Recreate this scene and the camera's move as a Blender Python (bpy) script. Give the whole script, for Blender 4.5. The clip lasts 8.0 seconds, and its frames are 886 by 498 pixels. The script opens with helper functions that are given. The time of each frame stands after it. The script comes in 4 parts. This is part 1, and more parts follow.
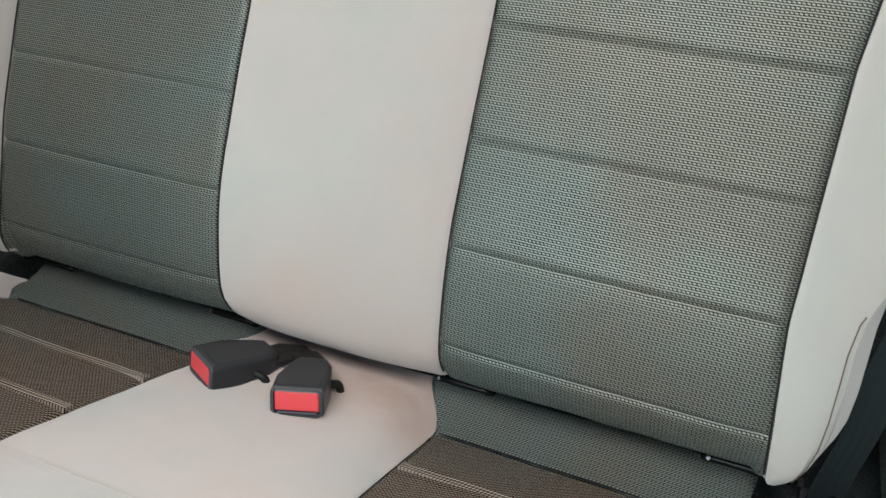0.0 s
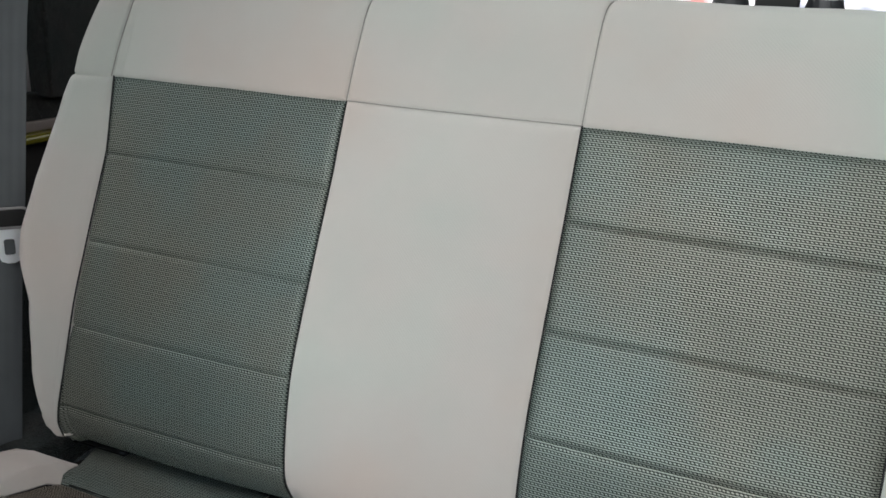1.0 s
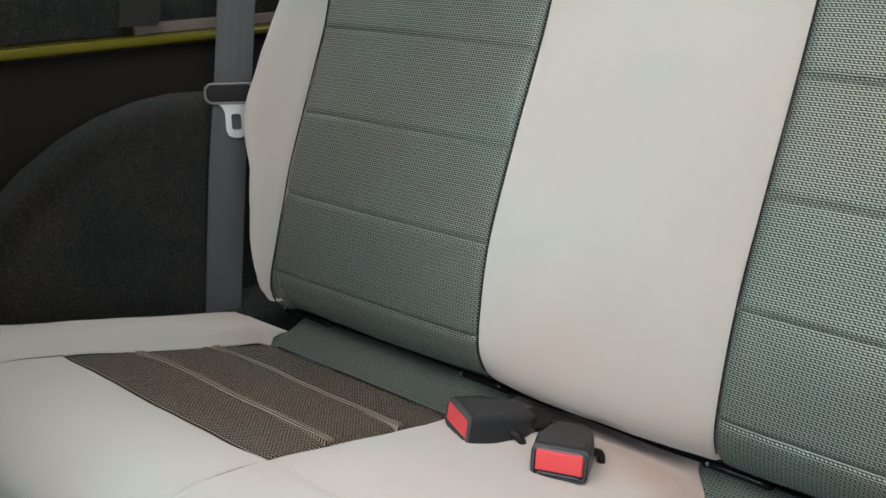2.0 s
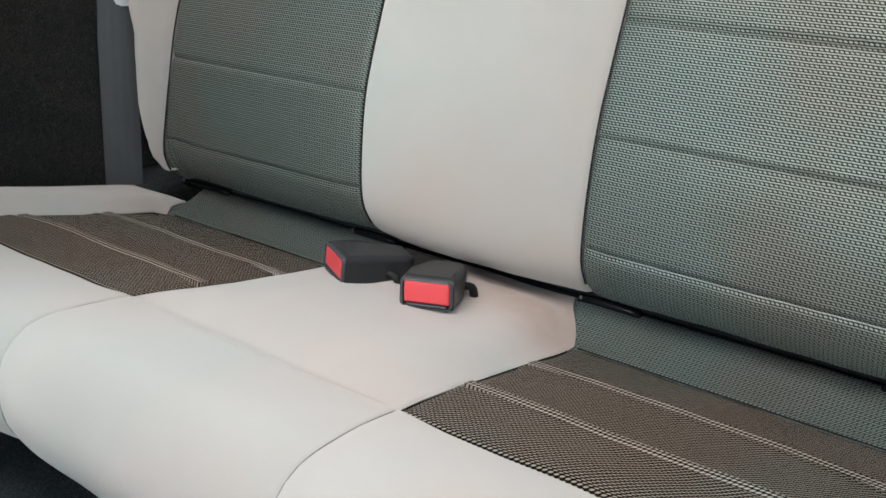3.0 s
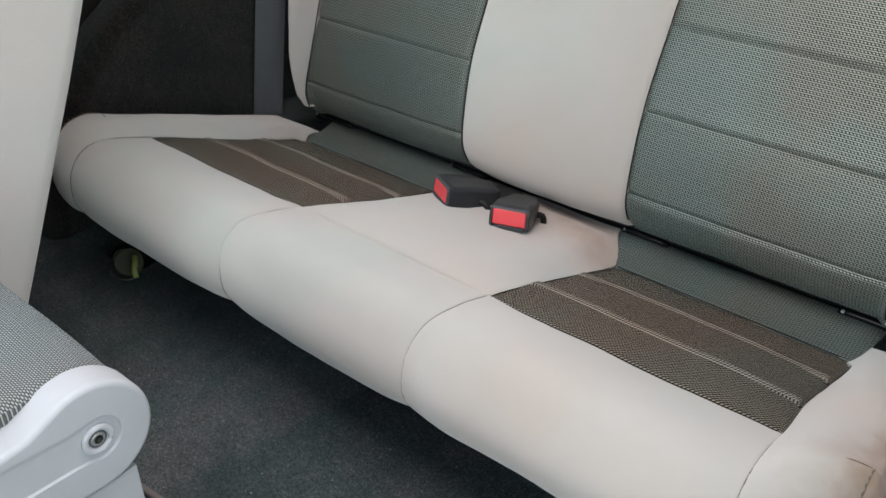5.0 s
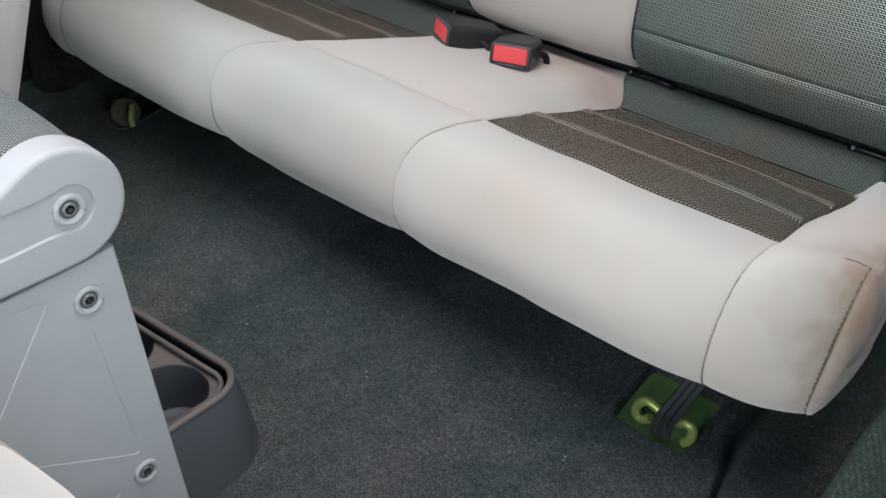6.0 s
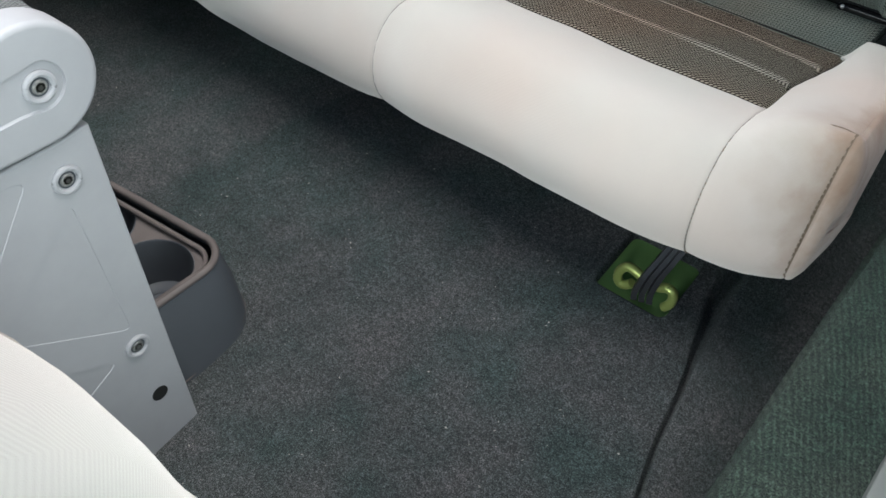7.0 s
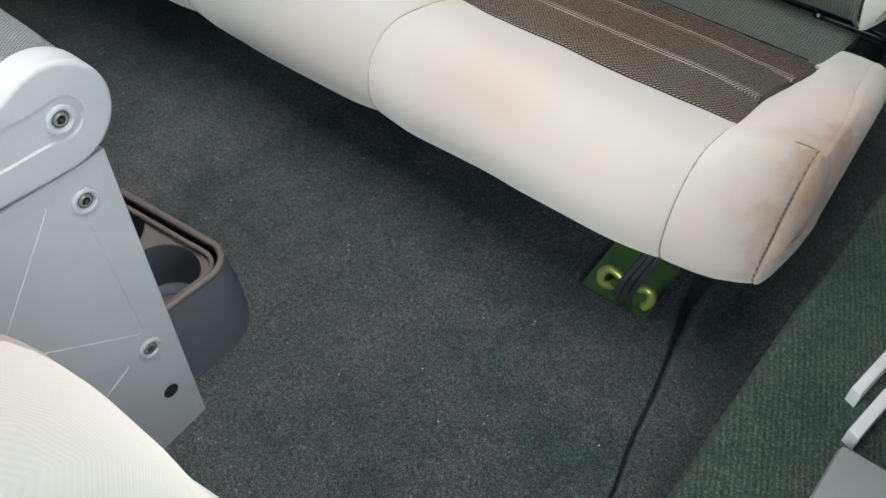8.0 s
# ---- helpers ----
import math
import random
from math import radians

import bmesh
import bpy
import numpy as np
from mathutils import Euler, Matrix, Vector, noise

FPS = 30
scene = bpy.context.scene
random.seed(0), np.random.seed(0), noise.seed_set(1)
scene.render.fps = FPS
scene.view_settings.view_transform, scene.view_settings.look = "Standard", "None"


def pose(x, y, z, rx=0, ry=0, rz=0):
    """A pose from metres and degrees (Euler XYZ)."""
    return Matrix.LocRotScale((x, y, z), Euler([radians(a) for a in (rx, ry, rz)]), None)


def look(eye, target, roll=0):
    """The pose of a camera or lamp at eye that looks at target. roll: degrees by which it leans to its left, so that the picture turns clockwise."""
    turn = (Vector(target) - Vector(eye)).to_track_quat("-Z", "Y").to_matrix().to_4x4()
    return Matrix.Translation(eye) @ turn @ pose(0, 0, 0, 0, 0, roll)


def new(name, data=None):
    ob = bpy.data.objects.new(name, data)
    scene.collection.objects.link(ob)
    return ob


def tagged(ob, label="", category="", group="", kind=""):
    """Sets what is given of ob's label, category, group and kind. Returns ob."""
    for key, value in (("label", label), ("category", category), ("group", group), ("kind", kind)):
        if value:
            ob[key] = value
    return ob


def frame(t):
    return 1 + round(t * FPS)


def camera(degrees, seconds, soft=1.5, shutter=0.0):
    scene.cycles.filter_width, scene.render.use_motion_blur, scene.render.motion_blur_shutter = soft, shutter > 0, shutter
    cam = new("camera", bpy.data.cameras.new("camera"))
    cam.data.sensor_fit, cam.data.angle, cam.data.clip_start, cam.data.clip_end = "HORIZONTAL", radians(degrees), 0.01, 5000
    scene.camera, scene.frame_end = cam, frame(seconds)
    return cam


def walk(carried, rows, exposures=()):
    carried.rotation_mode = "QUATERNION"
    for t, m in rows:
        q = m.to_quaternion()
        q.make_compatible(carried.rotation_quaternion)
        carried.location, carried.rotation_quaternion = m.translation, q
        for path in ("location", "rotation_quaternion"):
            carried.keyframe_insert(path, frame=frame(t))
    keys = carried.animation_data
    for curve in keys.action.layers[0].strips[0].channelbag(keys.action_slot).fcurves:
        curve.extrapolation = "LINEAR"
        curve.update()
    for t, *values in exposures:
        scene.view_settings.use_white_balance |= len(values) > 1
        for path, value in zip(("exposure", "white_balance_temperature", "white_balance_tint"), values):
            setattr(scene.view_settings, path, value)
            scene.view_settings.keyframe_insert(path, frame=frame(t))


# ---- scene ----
cam = camera(53.9, 8.0, 1.6)
PATH = [
    (0, (0.417, -0.406, 0.697), (-0.262, 1.218, -0.254), 2.3),
    (0.5, (0.390, -0.422, 0.740), (-0.329, 1.305, 0.034), 1.8),
    (1, (0.341, -0.452, 0.733), (-0.380, 1.309, 0.119), 2.5),
    (1.5, (0.320, -0.472, 0.678), (-0.685, 1.156, 0.093), 1.5),
    (1.7, (0.327, -0.463, 0.649), (-0.800, 1.070, 0.034), 1.0),
    (2.8, (0.449, -0.411, 0.551), (-0.664, 1.034, -0.266), -0.5),
    (3, (0.454, -0.415, 0.540), (-0.585, 1.070, -0.307), -0.3),
    (3.5, (0.467, -0.436, 0.516), (-0.399, 1.110, -0.410), 1.3),
    (4, (0.459, -0.506, 0.572), (-0.390, 0.998, -0.437), 1.4),
    (4.5, (0.523, -0.596, 0.664), (-0.500, 0.772, -0.317), 1.7),
    (4.7, (0.554, -0.621, 0.698), (-0.514, 0.7085, -0.288), 1.3),
    (5.8, (0.630, -0.649, 0.608), (-0.485, 0.627, -0.454), 1.1),
    (6, (0.629, -0.645, 0.601), (-0.429, 0.572, -0.583), 0.9),
    (6.5, (0.621, -0.642, 0.599), (-0.326, 0.482, -0.758), 1.1),
    (7, (0.618, -0.642, 0.604), (-0.261, 0.454, -0.818), 1.5),
    (7.5, (0.617, -0.644, 0.614), (-0.226, 0.421, -0.855), 1.5),
    (8, (0.635, -0.650, 0.656), (-0.224, 0.418, -0.799), 1.2),
]
walk(cam, [(t, look(eye, target, roll)) for t, eye, target, roll in PATH], [(0, 0.1, 6400, 10), (0.5, 0.0, 6350, 9), (1.0, -0.12, 6300, 9), (1.5, 0.05, 6500, 9), (3.0, 0.2, 6300, 9), (3.5, 0.15, 6300, 8), (4.0, 0.02, 6250, 9), (4.7, 0.0, 6300, 10), (5.8, 0.05, 6250, 10), (6.5, 0.2, 6250, 9), (8, 0.3, 6400, 8)])

# ---- light ----
world = bpy.data.worlds.new("daylight")
scene.world = world
world.use_nodes = True
wn = world.node_tree.nodes
sky = wn.new("ShaderNodeTexSky")
sky.sky_type, sky.sun_disc = "NISHITA", False
sky.sun_elevation, sky.sun_rotation = radians(72), radians(60)
wn["Background"].inputs["Strength"].default_value = 0.09
world.node_tree.links.new(sky.outputs["Color"], wn["Background"].inputs["Color"])

sun_data = bpy.data.lights.new("sun", "SUN")
sun_data.energy, sun_data.angle, sun_data.color = 0.6, radians(20), (1.0, 0.96, 0.9)
sun = new("sun", sun_data)
sun.matrix_world = look((2.5, 1.5, 9), (0, 0, 0))


def soft_lamp(name, eye, target, w, h, watts, colour):
    """A soft lamp of that size, for daylight in openings and for added fill."""
    d = bpy.data.lights.new(name, "AREA")
    d.shape, d.size, d.size_y, d.energy, d.color = "RECTANGLE", w, h, watts, colour
    o = new(name, d)
    o.matrix_world = look(eye, target)
    return o


soft_lamp("door_daylight", (1.60, -0.54, 0.50), (0.0, -0.34, 0.08), 1.3, 0.8, 16, (0.91, 1.0, 0.94))
# Reaches below the dashboard top as added low fill for the cushion front.
soft_lamp("windscreen_and_low_fill", (0.15, -1.70, 0.50), (0.0, 0.0, 0.20), 1.3, 0.9, 27, (0.925, 1.0, 0.965))
# Added fill from above; it stands for no known roof opening.
soft_lamp("added_top_fill", (0.2, -0.34, 1.06), (0.2, -0.22, 0.0), 1.0, 0.52, 10, (1.0, 0.96, 0.915))
soft_lamp("side_window_daylight", (-0.86, -0.75, 0.82), (0.2, 0.1, 0.3), 0.8, 0.4, 1, (0.96, 1.0, 1.0))
soft_lamp("quarter_window_daylight", (-0.90, 0.10, 0.94), (0.0, 0.05, 0.10), 0.7, 0.25, 2.2, (1.0, 0.88, 0.77))
soft_lamp("tailgate_daylight", (0.0, 1.18, 0.86), (0.0, 0.4, 0.5), 1.0, 0.36, 3, (0.97, 1.0, 1.0))


# ---- materials ----
def material(name, colour, rough=0.6, metal=0.0, spec=0.5):
    m = bpy.data.materials.new(name)
    m.use_nodes = True
    b = m.node_tree.nodes["Principled BSDF"]
    b.inputs["Base Color"].default_value = (*colour, 1)
    b.inputs["Roughness"].default_value = rough
    b.inputs["Metallic"].default_value = metal
    b.inputs["Specular IOR Level"].default_value = spec
    return m


class Nodes:
    """Short hand for building node trees."""

    def __init__(self, m):
        self.t = m.node_tree
        self.b = self.t.nodes["Principled BSDF"]

    def add(self, kind, **values):
        n = self.t.nodes.new("ShaderNode" + kind)
        for k, v in values.items():
            setattr(n, k, v)
        return n

    def link(self, a, b):
        self.t.links.new(a, b)

    def math(self, op, a, b=None, c=None):
        n = self.add("Math", operation=op)
        for i, v in enumerate((a, b, c)):
            if v is None:
                continue
            if isinstance(v, (int, float)):
                n.inputs[i].default_value = v
            else:
                self.link(v, n.inputs[i])
        return n.outputs[0]

    def noise(self, scale, detail=3, rough=0.6, coords="Object", stretch=None):
        c = self.add("TexCoord").outputs[coords]
        if stretch:
            m = self.add("Mapping")
            m.inputs["Scale"].default_value = stretch
            self.link(c, m.inputs["Vector"])
            c = m.outputs[0]
        n = self.add("TexNoise")
        n.inputs["Scale"].default_value, n.inputs["Detail"].default_value, n.inputs["Roughness"].default_value = scale, detail, rough
        self.link(c, n.inputs["Vector"])
        return n.outputs["Fac"]

    def ramp(self, fac, stops):
        r = self.add("ValToRGB")
        e = r.color_ramp.elements
        while len(e) < len(stops):
            e.new(0.5)
        for i, (p, c) in enumerate(stops):
            e[i].position, e[i].color = p, (*c, 1)
        self.link(fac, r.inputs[0])
        return r.outputs[0]

    def mix(self, fac, a, b, blend="MIX"):
        n = self.add("Mix", data_type="RGBA", blend_type=blend)
        for i, v in ((0, fac), (6, a), (7, b)):
            if isinstance(v, (int, float)):
                n.inputs[i].default_value = v
            elif isinstance(v, tuple):
                n.inputs[i].default_value = (*v, 1)
            else:
                self.link(v, n.inputs[i])
        return n.outputs[2]

    def bump(self, height, strength, distance):
        n = self.add("Bump")
        n.inputs["Strength"].default_value, n.inputs["Distance"].default_value = strength, distance
        self.link(height, n.inputs["Height"])
        self.link(n.outputs[0], self.b.inputs["Normal"])


def mesh_fabric(name, dark, light, pitch=0.0045, gloss=1.0, slant=0.35, satin=0.0, run=0.0, fuzz=0.06, fill=0.40, stray=0.12):
    """Knitted spacer mesh: staggered shiny pale thread floats, slightly slanted, over a dark ground."""
    m = material(name, dark, 0.42, 0, gloss)
    n = Nodes(m)
    sep = n.add("SeparateXYZ")
    n.link(n.add("TexCoord").outputs["UV"], sep.inputs[0])
    sway = n.math("MULTIPLY", n.math("SUBTRACT", n.noise(85, 3), 0.5), pitch * stray)
    v = n.math("DIVIDE", n.math("ADD", sep.outputs[1], sway), pitch * 0.58)
    row = n.math("FLOOR", v)
    odd = n.math("MODULO", n.math("ABSOLUTE", row), 2.0)
    fv = n.math("SUBTRACT", n.math("FRACT", v), 0.5)
    u = n.math("ADD", n.math("DIVIDE", n.math("ADD", sep.outputs[0], sway), pitch), n.math("MULTIPLY", odd, 0.5))
    u = n.math("ADD", u, n.math("MULTIPLY", fv, slant))
    fu = n.math("SUBTRACT", n.math("FRACT", u), 0.5)
    long = n.math("ADD", n.math("MULTIPLY", odd, run), fill)
    high = n.math("SUBTRACT", 0.43, n.math("MULTIPLY", odd, 0.09))
    eu, ev = n.math("DIVIDE", fu, long), n.math("DIVIDE", fv, high)
    r = n.math("SQRT", n.math("ADD", n.math("MULTIPLY", eu, eu), n.math("MULTIPLY", ev, ev)))
    thread = n.add("MapRange", interpolation_type="SMOOTHSTEP")
    n.link(r, thread.inputs[0])
    for i, q in ((1, 1.10), (2, 0.55), (3, 0.0), (4, 1.0)):
        thread.inputs[i].default_value = q
    wear = n.noise(9, 4)
    pale = n.mix(wear, tuple(c * 0.80 for c in light), tuple(min(1, c * 1.18) for c in light))
    tint = n.ramp(n.noise(4.5, 3), [(0.38, (1.10, 0.98, 0.90)), (0.60, (0.93, 1.0, 1.0))])
    n.link(n.mix(1.0, n.mix(thread.outputs[0], dark, pale), tint, "MULTIPLY"), n.b.inputs["Base Color"])
    n.link(n.math("SUBTRACT", 0.80, n.math("MULTIPLY", thread.outputs[0], 0.38)), n.b.inputs["Roughness"])
    n.link(n.math("MULTIPLY", thread.outputs[0], gloss), n.b.inputs["Specular IOR Level"])
    n.link(n.math("MULTIPLY", thread.outputs[0], satin), n.b.inputs["Metallic"])
    n.b.inputs["Specular Tint"].default_value = (0.93, 1.0, 0.97, 1)
    n.b.inputs["Diffuse Roughness"].default_value = 1.0
    n.link(n.math("MULTIPLY", thread.outputs[0], fuzz), n.b.inputs["Sheen Weight"])
    n.b.inputs["Sheen Roughness"].default_value = 0.4
    n.b.inputs["Sheen Tint"].default_value = (0.86, 1.0, 0.98, 1)
    n.b.inputs["IOR"].default_value = 1.7
    n.bump(thread.outputs[0], 0.42, 0.0012)
    return m


def plain_cloth(name, colour, weave=1500, ribs="UV"):
    """Flat woven upholstery with faint soiling and shading of the nap."""
    m = material(name, colour, 0.82, 0, 0.25)
    n = Nodes(m)
    soil = n.noise(5, 5, 0.6)
    fine = n.noise(60, 4, 0.7)
    c = n.mix(soil, tuple(x * 0.89 for x in colour), tuple(min(1, x * 1.08) for x in colour))
    warm = n.ramp(n.noise(3.2, 3, 0.55), [(0.34, (0.905, 0.99, 0.97)), (0.50, (0.985, 0.98, 0.97)), (0.66, (1.0, 0.915, 0.875))])
    c = n.mix(1.0, c, warm, "MULTIPLY")
    c = n.mix(n.math("MULTIPLY", fine, 0.12), c, tuple(x * 0.8 for x in colour))
    n.link(c, n.b.inputs["Base Color"])
    w = n.add("TexWave", wave_type="BANDS", bands_direction="DIAGONAL" if ribs == "UV" else "X")
    if ribs == "UV":
        n.link(n.add("TexCoord").outputs["UV"], w.inputs["Vector"])
    else:
        slope = n.add("VectorMath", operation="DOT_PRODUCT")
        n.link(n.add("TexCoord").outputs["Object"], slope.inputs[0])
        slope.inputs[1].default_value = (0.55, 0.0, 0.84)
        n.link(slope.outputs["Value"], w.inputs["Vector"])
    w.inputs["Scale"].default_value = 170 if ribs == "UV" else 150
    # Rib grooves get their shade from darker stripes in the colour.
    if ribs == "Object":
        n.link(n.mix(n.math("MULTIPLY", w.outputs["Fac"], 0.22), c, tuple(x * 0.72 for x in colour)), n.b.inputs["Base Color"])
    n.bump(n.math("ADD", n.math("MULTIPLY", w.outputs["Fac"], 0.35 if ribs == "UV" else 0.5), n.noise(weave, 1)), 0.22 if ribs == "UV" else 0.35, 0.0006)
    n.b.inputs["Sheen Weight"].default_value = 0.30
    n.b.inputs["Diffuse Roughness"].default_value = 1.0
    return m


def carpet_stuff(name, low, high, scale=420, rows=0):
    """Cut pile: dark roots, paler tips, faded and dusty areas, a few odd-coloured fibres."""
    m = material(name, low, 0.95, 0, 0.1)
    n = Nodes(m)
    tuft = n.noise(scale, 4, 0.8)
    clump = n.noise(scale * 0.3, 3, 0.7)
    both = n.math("ADD", n.math("MULTIPLY", tuft, 0.8), n.math("MULTIPLY", clump, 0.2))
    if rows:
        sep = n.add("SeparateXYZ")
        n.link(n.add("TexCoord").outputs["Object"], sep.inputs[0])
        along = n.math("ADD", n.math("MULTIPLY", sep.outputs[0], 0.93), n.math("MULTIPLY", sep.outputs[1], 0.37))
        wob = n.math("MULTIPLY", n.noise(70, 3), 5.0)
        both = n.math("ADD", both, n.math("MULTIPLY", n.math("SINE", n.math("ADD", n.math("MULTIPLY", along, 1500.0), wob)), 0.028))
    c = n.ramp(both, [(0.42, low), (0.52, tuple((a + b) / 2 for a, b in zip(low, high))), (0.62, tuple(2.0 * b for b in high))])
    hue = n.ramp(n.noise(9, 4, 0.6), [(0.36, (0.80, 1.03, 0.98)), (0.5, (1, 1, 1)), (0.64, (1.12, 1.0, 1.02))])
    dust = n.ramp(n.math("ADD", n.math("MULTIPLY", n.noise(4.5, 5, 0.7), 0.65), n.math("MULTIPLY", n.noise(28, 4, 0.7), 0.35)), [(0.38, (0.60, 0.62, 0.63)), (0.62, (1.30, 1.28, 1.26))])
    c = n.mix(1.0, n.mix(1.0, c, hue, "MULTIPLY"), dust, "MULTIPLY")
    n.link(c, n.b.inputs["Base Color"])
    n.bump(n.math("ADD", tuft, n.math("MULTIPLY", clump, 0.8)), 0.9, 0.003)
    n.b.inputs["Sheen Weight"].default_value = 0.2
    n.b.inputs["Sheen Tint"].default_value = (0.5, 0.6, 0.6, 1)
    n.b.inputs["Diffuse Roughness"].default_value = 1.0
    return m


def moulded(name, colour, rough, grain=900, strength=0.25, metal=0.0):
    """Moulded plastic with a fine grain and rubbed patches."""
    m = material(name, colour, rough, metal, 0.3)
    n = Nodes(m)
    blotch = n.noise(14, 5, 0.65)
    n.link(n.mix(blotch, tuple(x * 0.86 for x in colour), tuple(min(1, x * 1.12) for x in colour)), n.b.inputs["Base Color"])
    n.link(n.math("ADD", n.math("MULTIPLY", blotch, 0.18), rough - 0.09), n.b.inputs["Roughness"])
    n.bump(n.noise(grain, 2), strength, 0.0005)
    return m


CLOTH = plain_cloth("pale_grey_cloth", (0.490, 0.465, 0.438))
FRONT_CLOTH = plain_cloth("ribbed_pale_cloth", (0.43, 0.408, 0.388), ribs="Object")
MESH = mesh_fabric("grey_green_mesh", (0.030, 0.0365, 0.0335), (0.252, 0.283, 0.259), 0.0038, 1.0, slant=0.4, satin=0.42, run=0.26, fuzz=0.13, fill=0.44, stray=0.32)
# Darker brown copy of the mesh; its low-angle dimming is in the colour.
DIMMED_MESH = mesh_fabric("dimmed_taupe_mesh", (0.009, 0.0072, 0.0058), (0.32, 0.273, 0.225), 0.0040, 0.9, 0.7, fill=0.345)
LID_MESH = mesh_fabric("silver_mesh", (0.07, 0.073, 0.075), (0.27, 0.278, 0.285), 0.0026, 0.8)
# Brightness of the tilted rows put into the colour of the same mesh.
LIT_MESH = mesh_fabric("lit_mesh_bead", (0.014, 0.012, 0.010), (0.47, 0.42, 0.365), 0.0036, 1.0, 0.9, fill=0.45)


def spotted_cloth(name, colour, spots):
    """The same cloth with brown patches, rubs and painted shade: each spot is a place, a stretch, a radius and a tint.
    """
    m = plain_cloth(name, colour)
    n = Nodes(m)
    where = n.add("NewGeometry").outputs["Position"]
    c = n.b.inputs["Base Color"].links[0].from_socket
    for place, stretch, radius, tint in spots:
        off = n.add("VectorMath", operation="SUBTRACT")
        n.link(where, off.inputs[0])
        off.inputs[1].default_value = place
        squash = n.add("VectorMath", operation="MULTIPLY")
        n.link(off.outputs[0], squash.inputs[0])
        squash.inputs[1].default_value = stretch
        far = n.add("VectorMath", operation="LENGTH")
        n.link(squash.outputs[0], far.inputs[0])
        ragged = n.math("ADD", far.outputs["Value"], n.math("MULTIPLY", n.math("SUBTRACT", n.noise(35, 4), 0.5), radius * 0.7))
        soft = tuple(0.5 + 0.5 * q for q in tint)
        blotch = n.ramp(n.math("DIVIDE", ragged, radius), [(0.10, tint), (0.45, soft), (1.0, (1, 1, 1))])
        c = n.mix(1.0, c, blotch, "MULTIPLY")
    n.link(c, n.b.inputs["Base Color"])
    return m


# Spots one and three are rubs; spot two paints the end panel's shade.
WORN_SHADED = spotted_cloth("rubbed_shaded_cloth", (0.490, 0.465, 0.438), [((0.545, -0.075, 0.205), (1.6, 0.75, 1.0), 0.11, (0.74, 0.62, 0.53)), ((0.562, -0.07, 0.15), (2.6, 0.42, 0.6), 0.13, (0.56, 0.43, 0.35)), ((0.534, 0.02, 0.19), (2.8, 0.45, 0.8), 0.055, (0.78, 0.65, 0.55))])
CENTRE = spotted_cloth("rubbed_centre_cloth", (0.505, 0.468, 0.438), [((0.085, 0.245, 0.13), (0.8, 1.3, 0.6), 0.09, (0.80, 0.70, 0.63)), ((0.0, 0.30, 0.12), (0.35, 1.5, 0.6), 0.06, (0.80, 0.71, 0.66))])
SEAM = material("seam_thread", (0.26, 0.25, 0.23), 0.8)
GAP_THREAD = material("black_seam", (0.012, 0.012, 0.012), 0.9)
STITCH = material("brown_thread", (0.15, 0.115, 0.082), 0.8)
BLACK_CLOTH = moulded("black_backing_cloth", (0.0125, 0.0105, 0.0090), 0.9, 700, 0.5)
CARPET = carpet_stuff("charcoal_carpet", (0.0062, 0.0076, 0.0078), (0.092, 0.100, 0.103), 850)
SILL_CARPET = carpet_stuff("grey_green_carpet", (0.0034, 0.0062, 0.0046), (0.036, 0.056, 0.042), 700, 420)
SILVER = moulded("silver_plastic", (0.350, 0.355, 0.374), 0.42, 1200, 0.12)
EDGE_PAINT = moulded("olive_gold_paint", (0.135, 0.118, 0.012), 0.2, 60, 0.05)
BUCKLE = moulded("satin_black_plastic", (0.033, 0.034, 0.037), 0.34, 1200, 0.12)
GLOSS_BLACK = moulded("gloss_black_paint", (0.012, 0.012, 0.013), 0.16, 300, 0.05)
BLACK = moulded("black_plastic", (0.014, 0.0135, 0.013), 0.55, 800, 0.3)
BEZEL = moulded("paler_dark_plastic", (0.085, 0.090, 0.098), 0.32)
GREY_PLASTIC = moulded("grey_plastic", (0.066, 0.073, 0.084), 0.5, 900, 0.25)
PLATE_GREY = moulded("worn_grey_plastic", (0.17, 0.185, 0.18), 0.4)
TRIM = carpet_stuff("black_lining_felt", (0.0085, 0.0072, 0.0064), (0.024, 0.0205, 0.0185), 420)
WARM_TRIM = moulded("beige_grey_trim", (0.16, 0.13, 0.115), 0.6)
RIM = moulded("dusty_grey_plastic", (0.115, 0.098, 0.094), 0.5)
PALE_TRIM = moulded("pale_grey_trim", (0.27, 0.258, 0.258), 0.55)
RED = moulded("red_plastic", (0.84, 0.095, 0.105), 0.40, 1500, 0.08)
PAINT = moulded("lime_green_paint", (0.18, 0.33, 0.11), 0.35, 60, 0.05)
STEEL = moulded("steel", (0.55, 0.55, 0.53), 0.28, 400, 0.1, 1.0)
CHROME = moulded("bright_steel", (0.85, 0.86, 0.88), 0.45, 300, 0.05, 0.6)
ZINC = moulded("yellow_zinc_steel", (0.46, 0.53, 0.17), 0.30, 200, 0.15, 0.45)
OLIVE = moulded("dull_olive_steel", (0.12, 0.122, 0.085), 0.38, 200, 0.15, 0.3)
SCREW_STEEL = moulded("dull_screw_steel", (0.30, 0.30, 0.29), 0.4, 400, 0.1, 0.5)
HOLE = material("dark_recess", (0.006, 0.006, 0.006), 0.8)


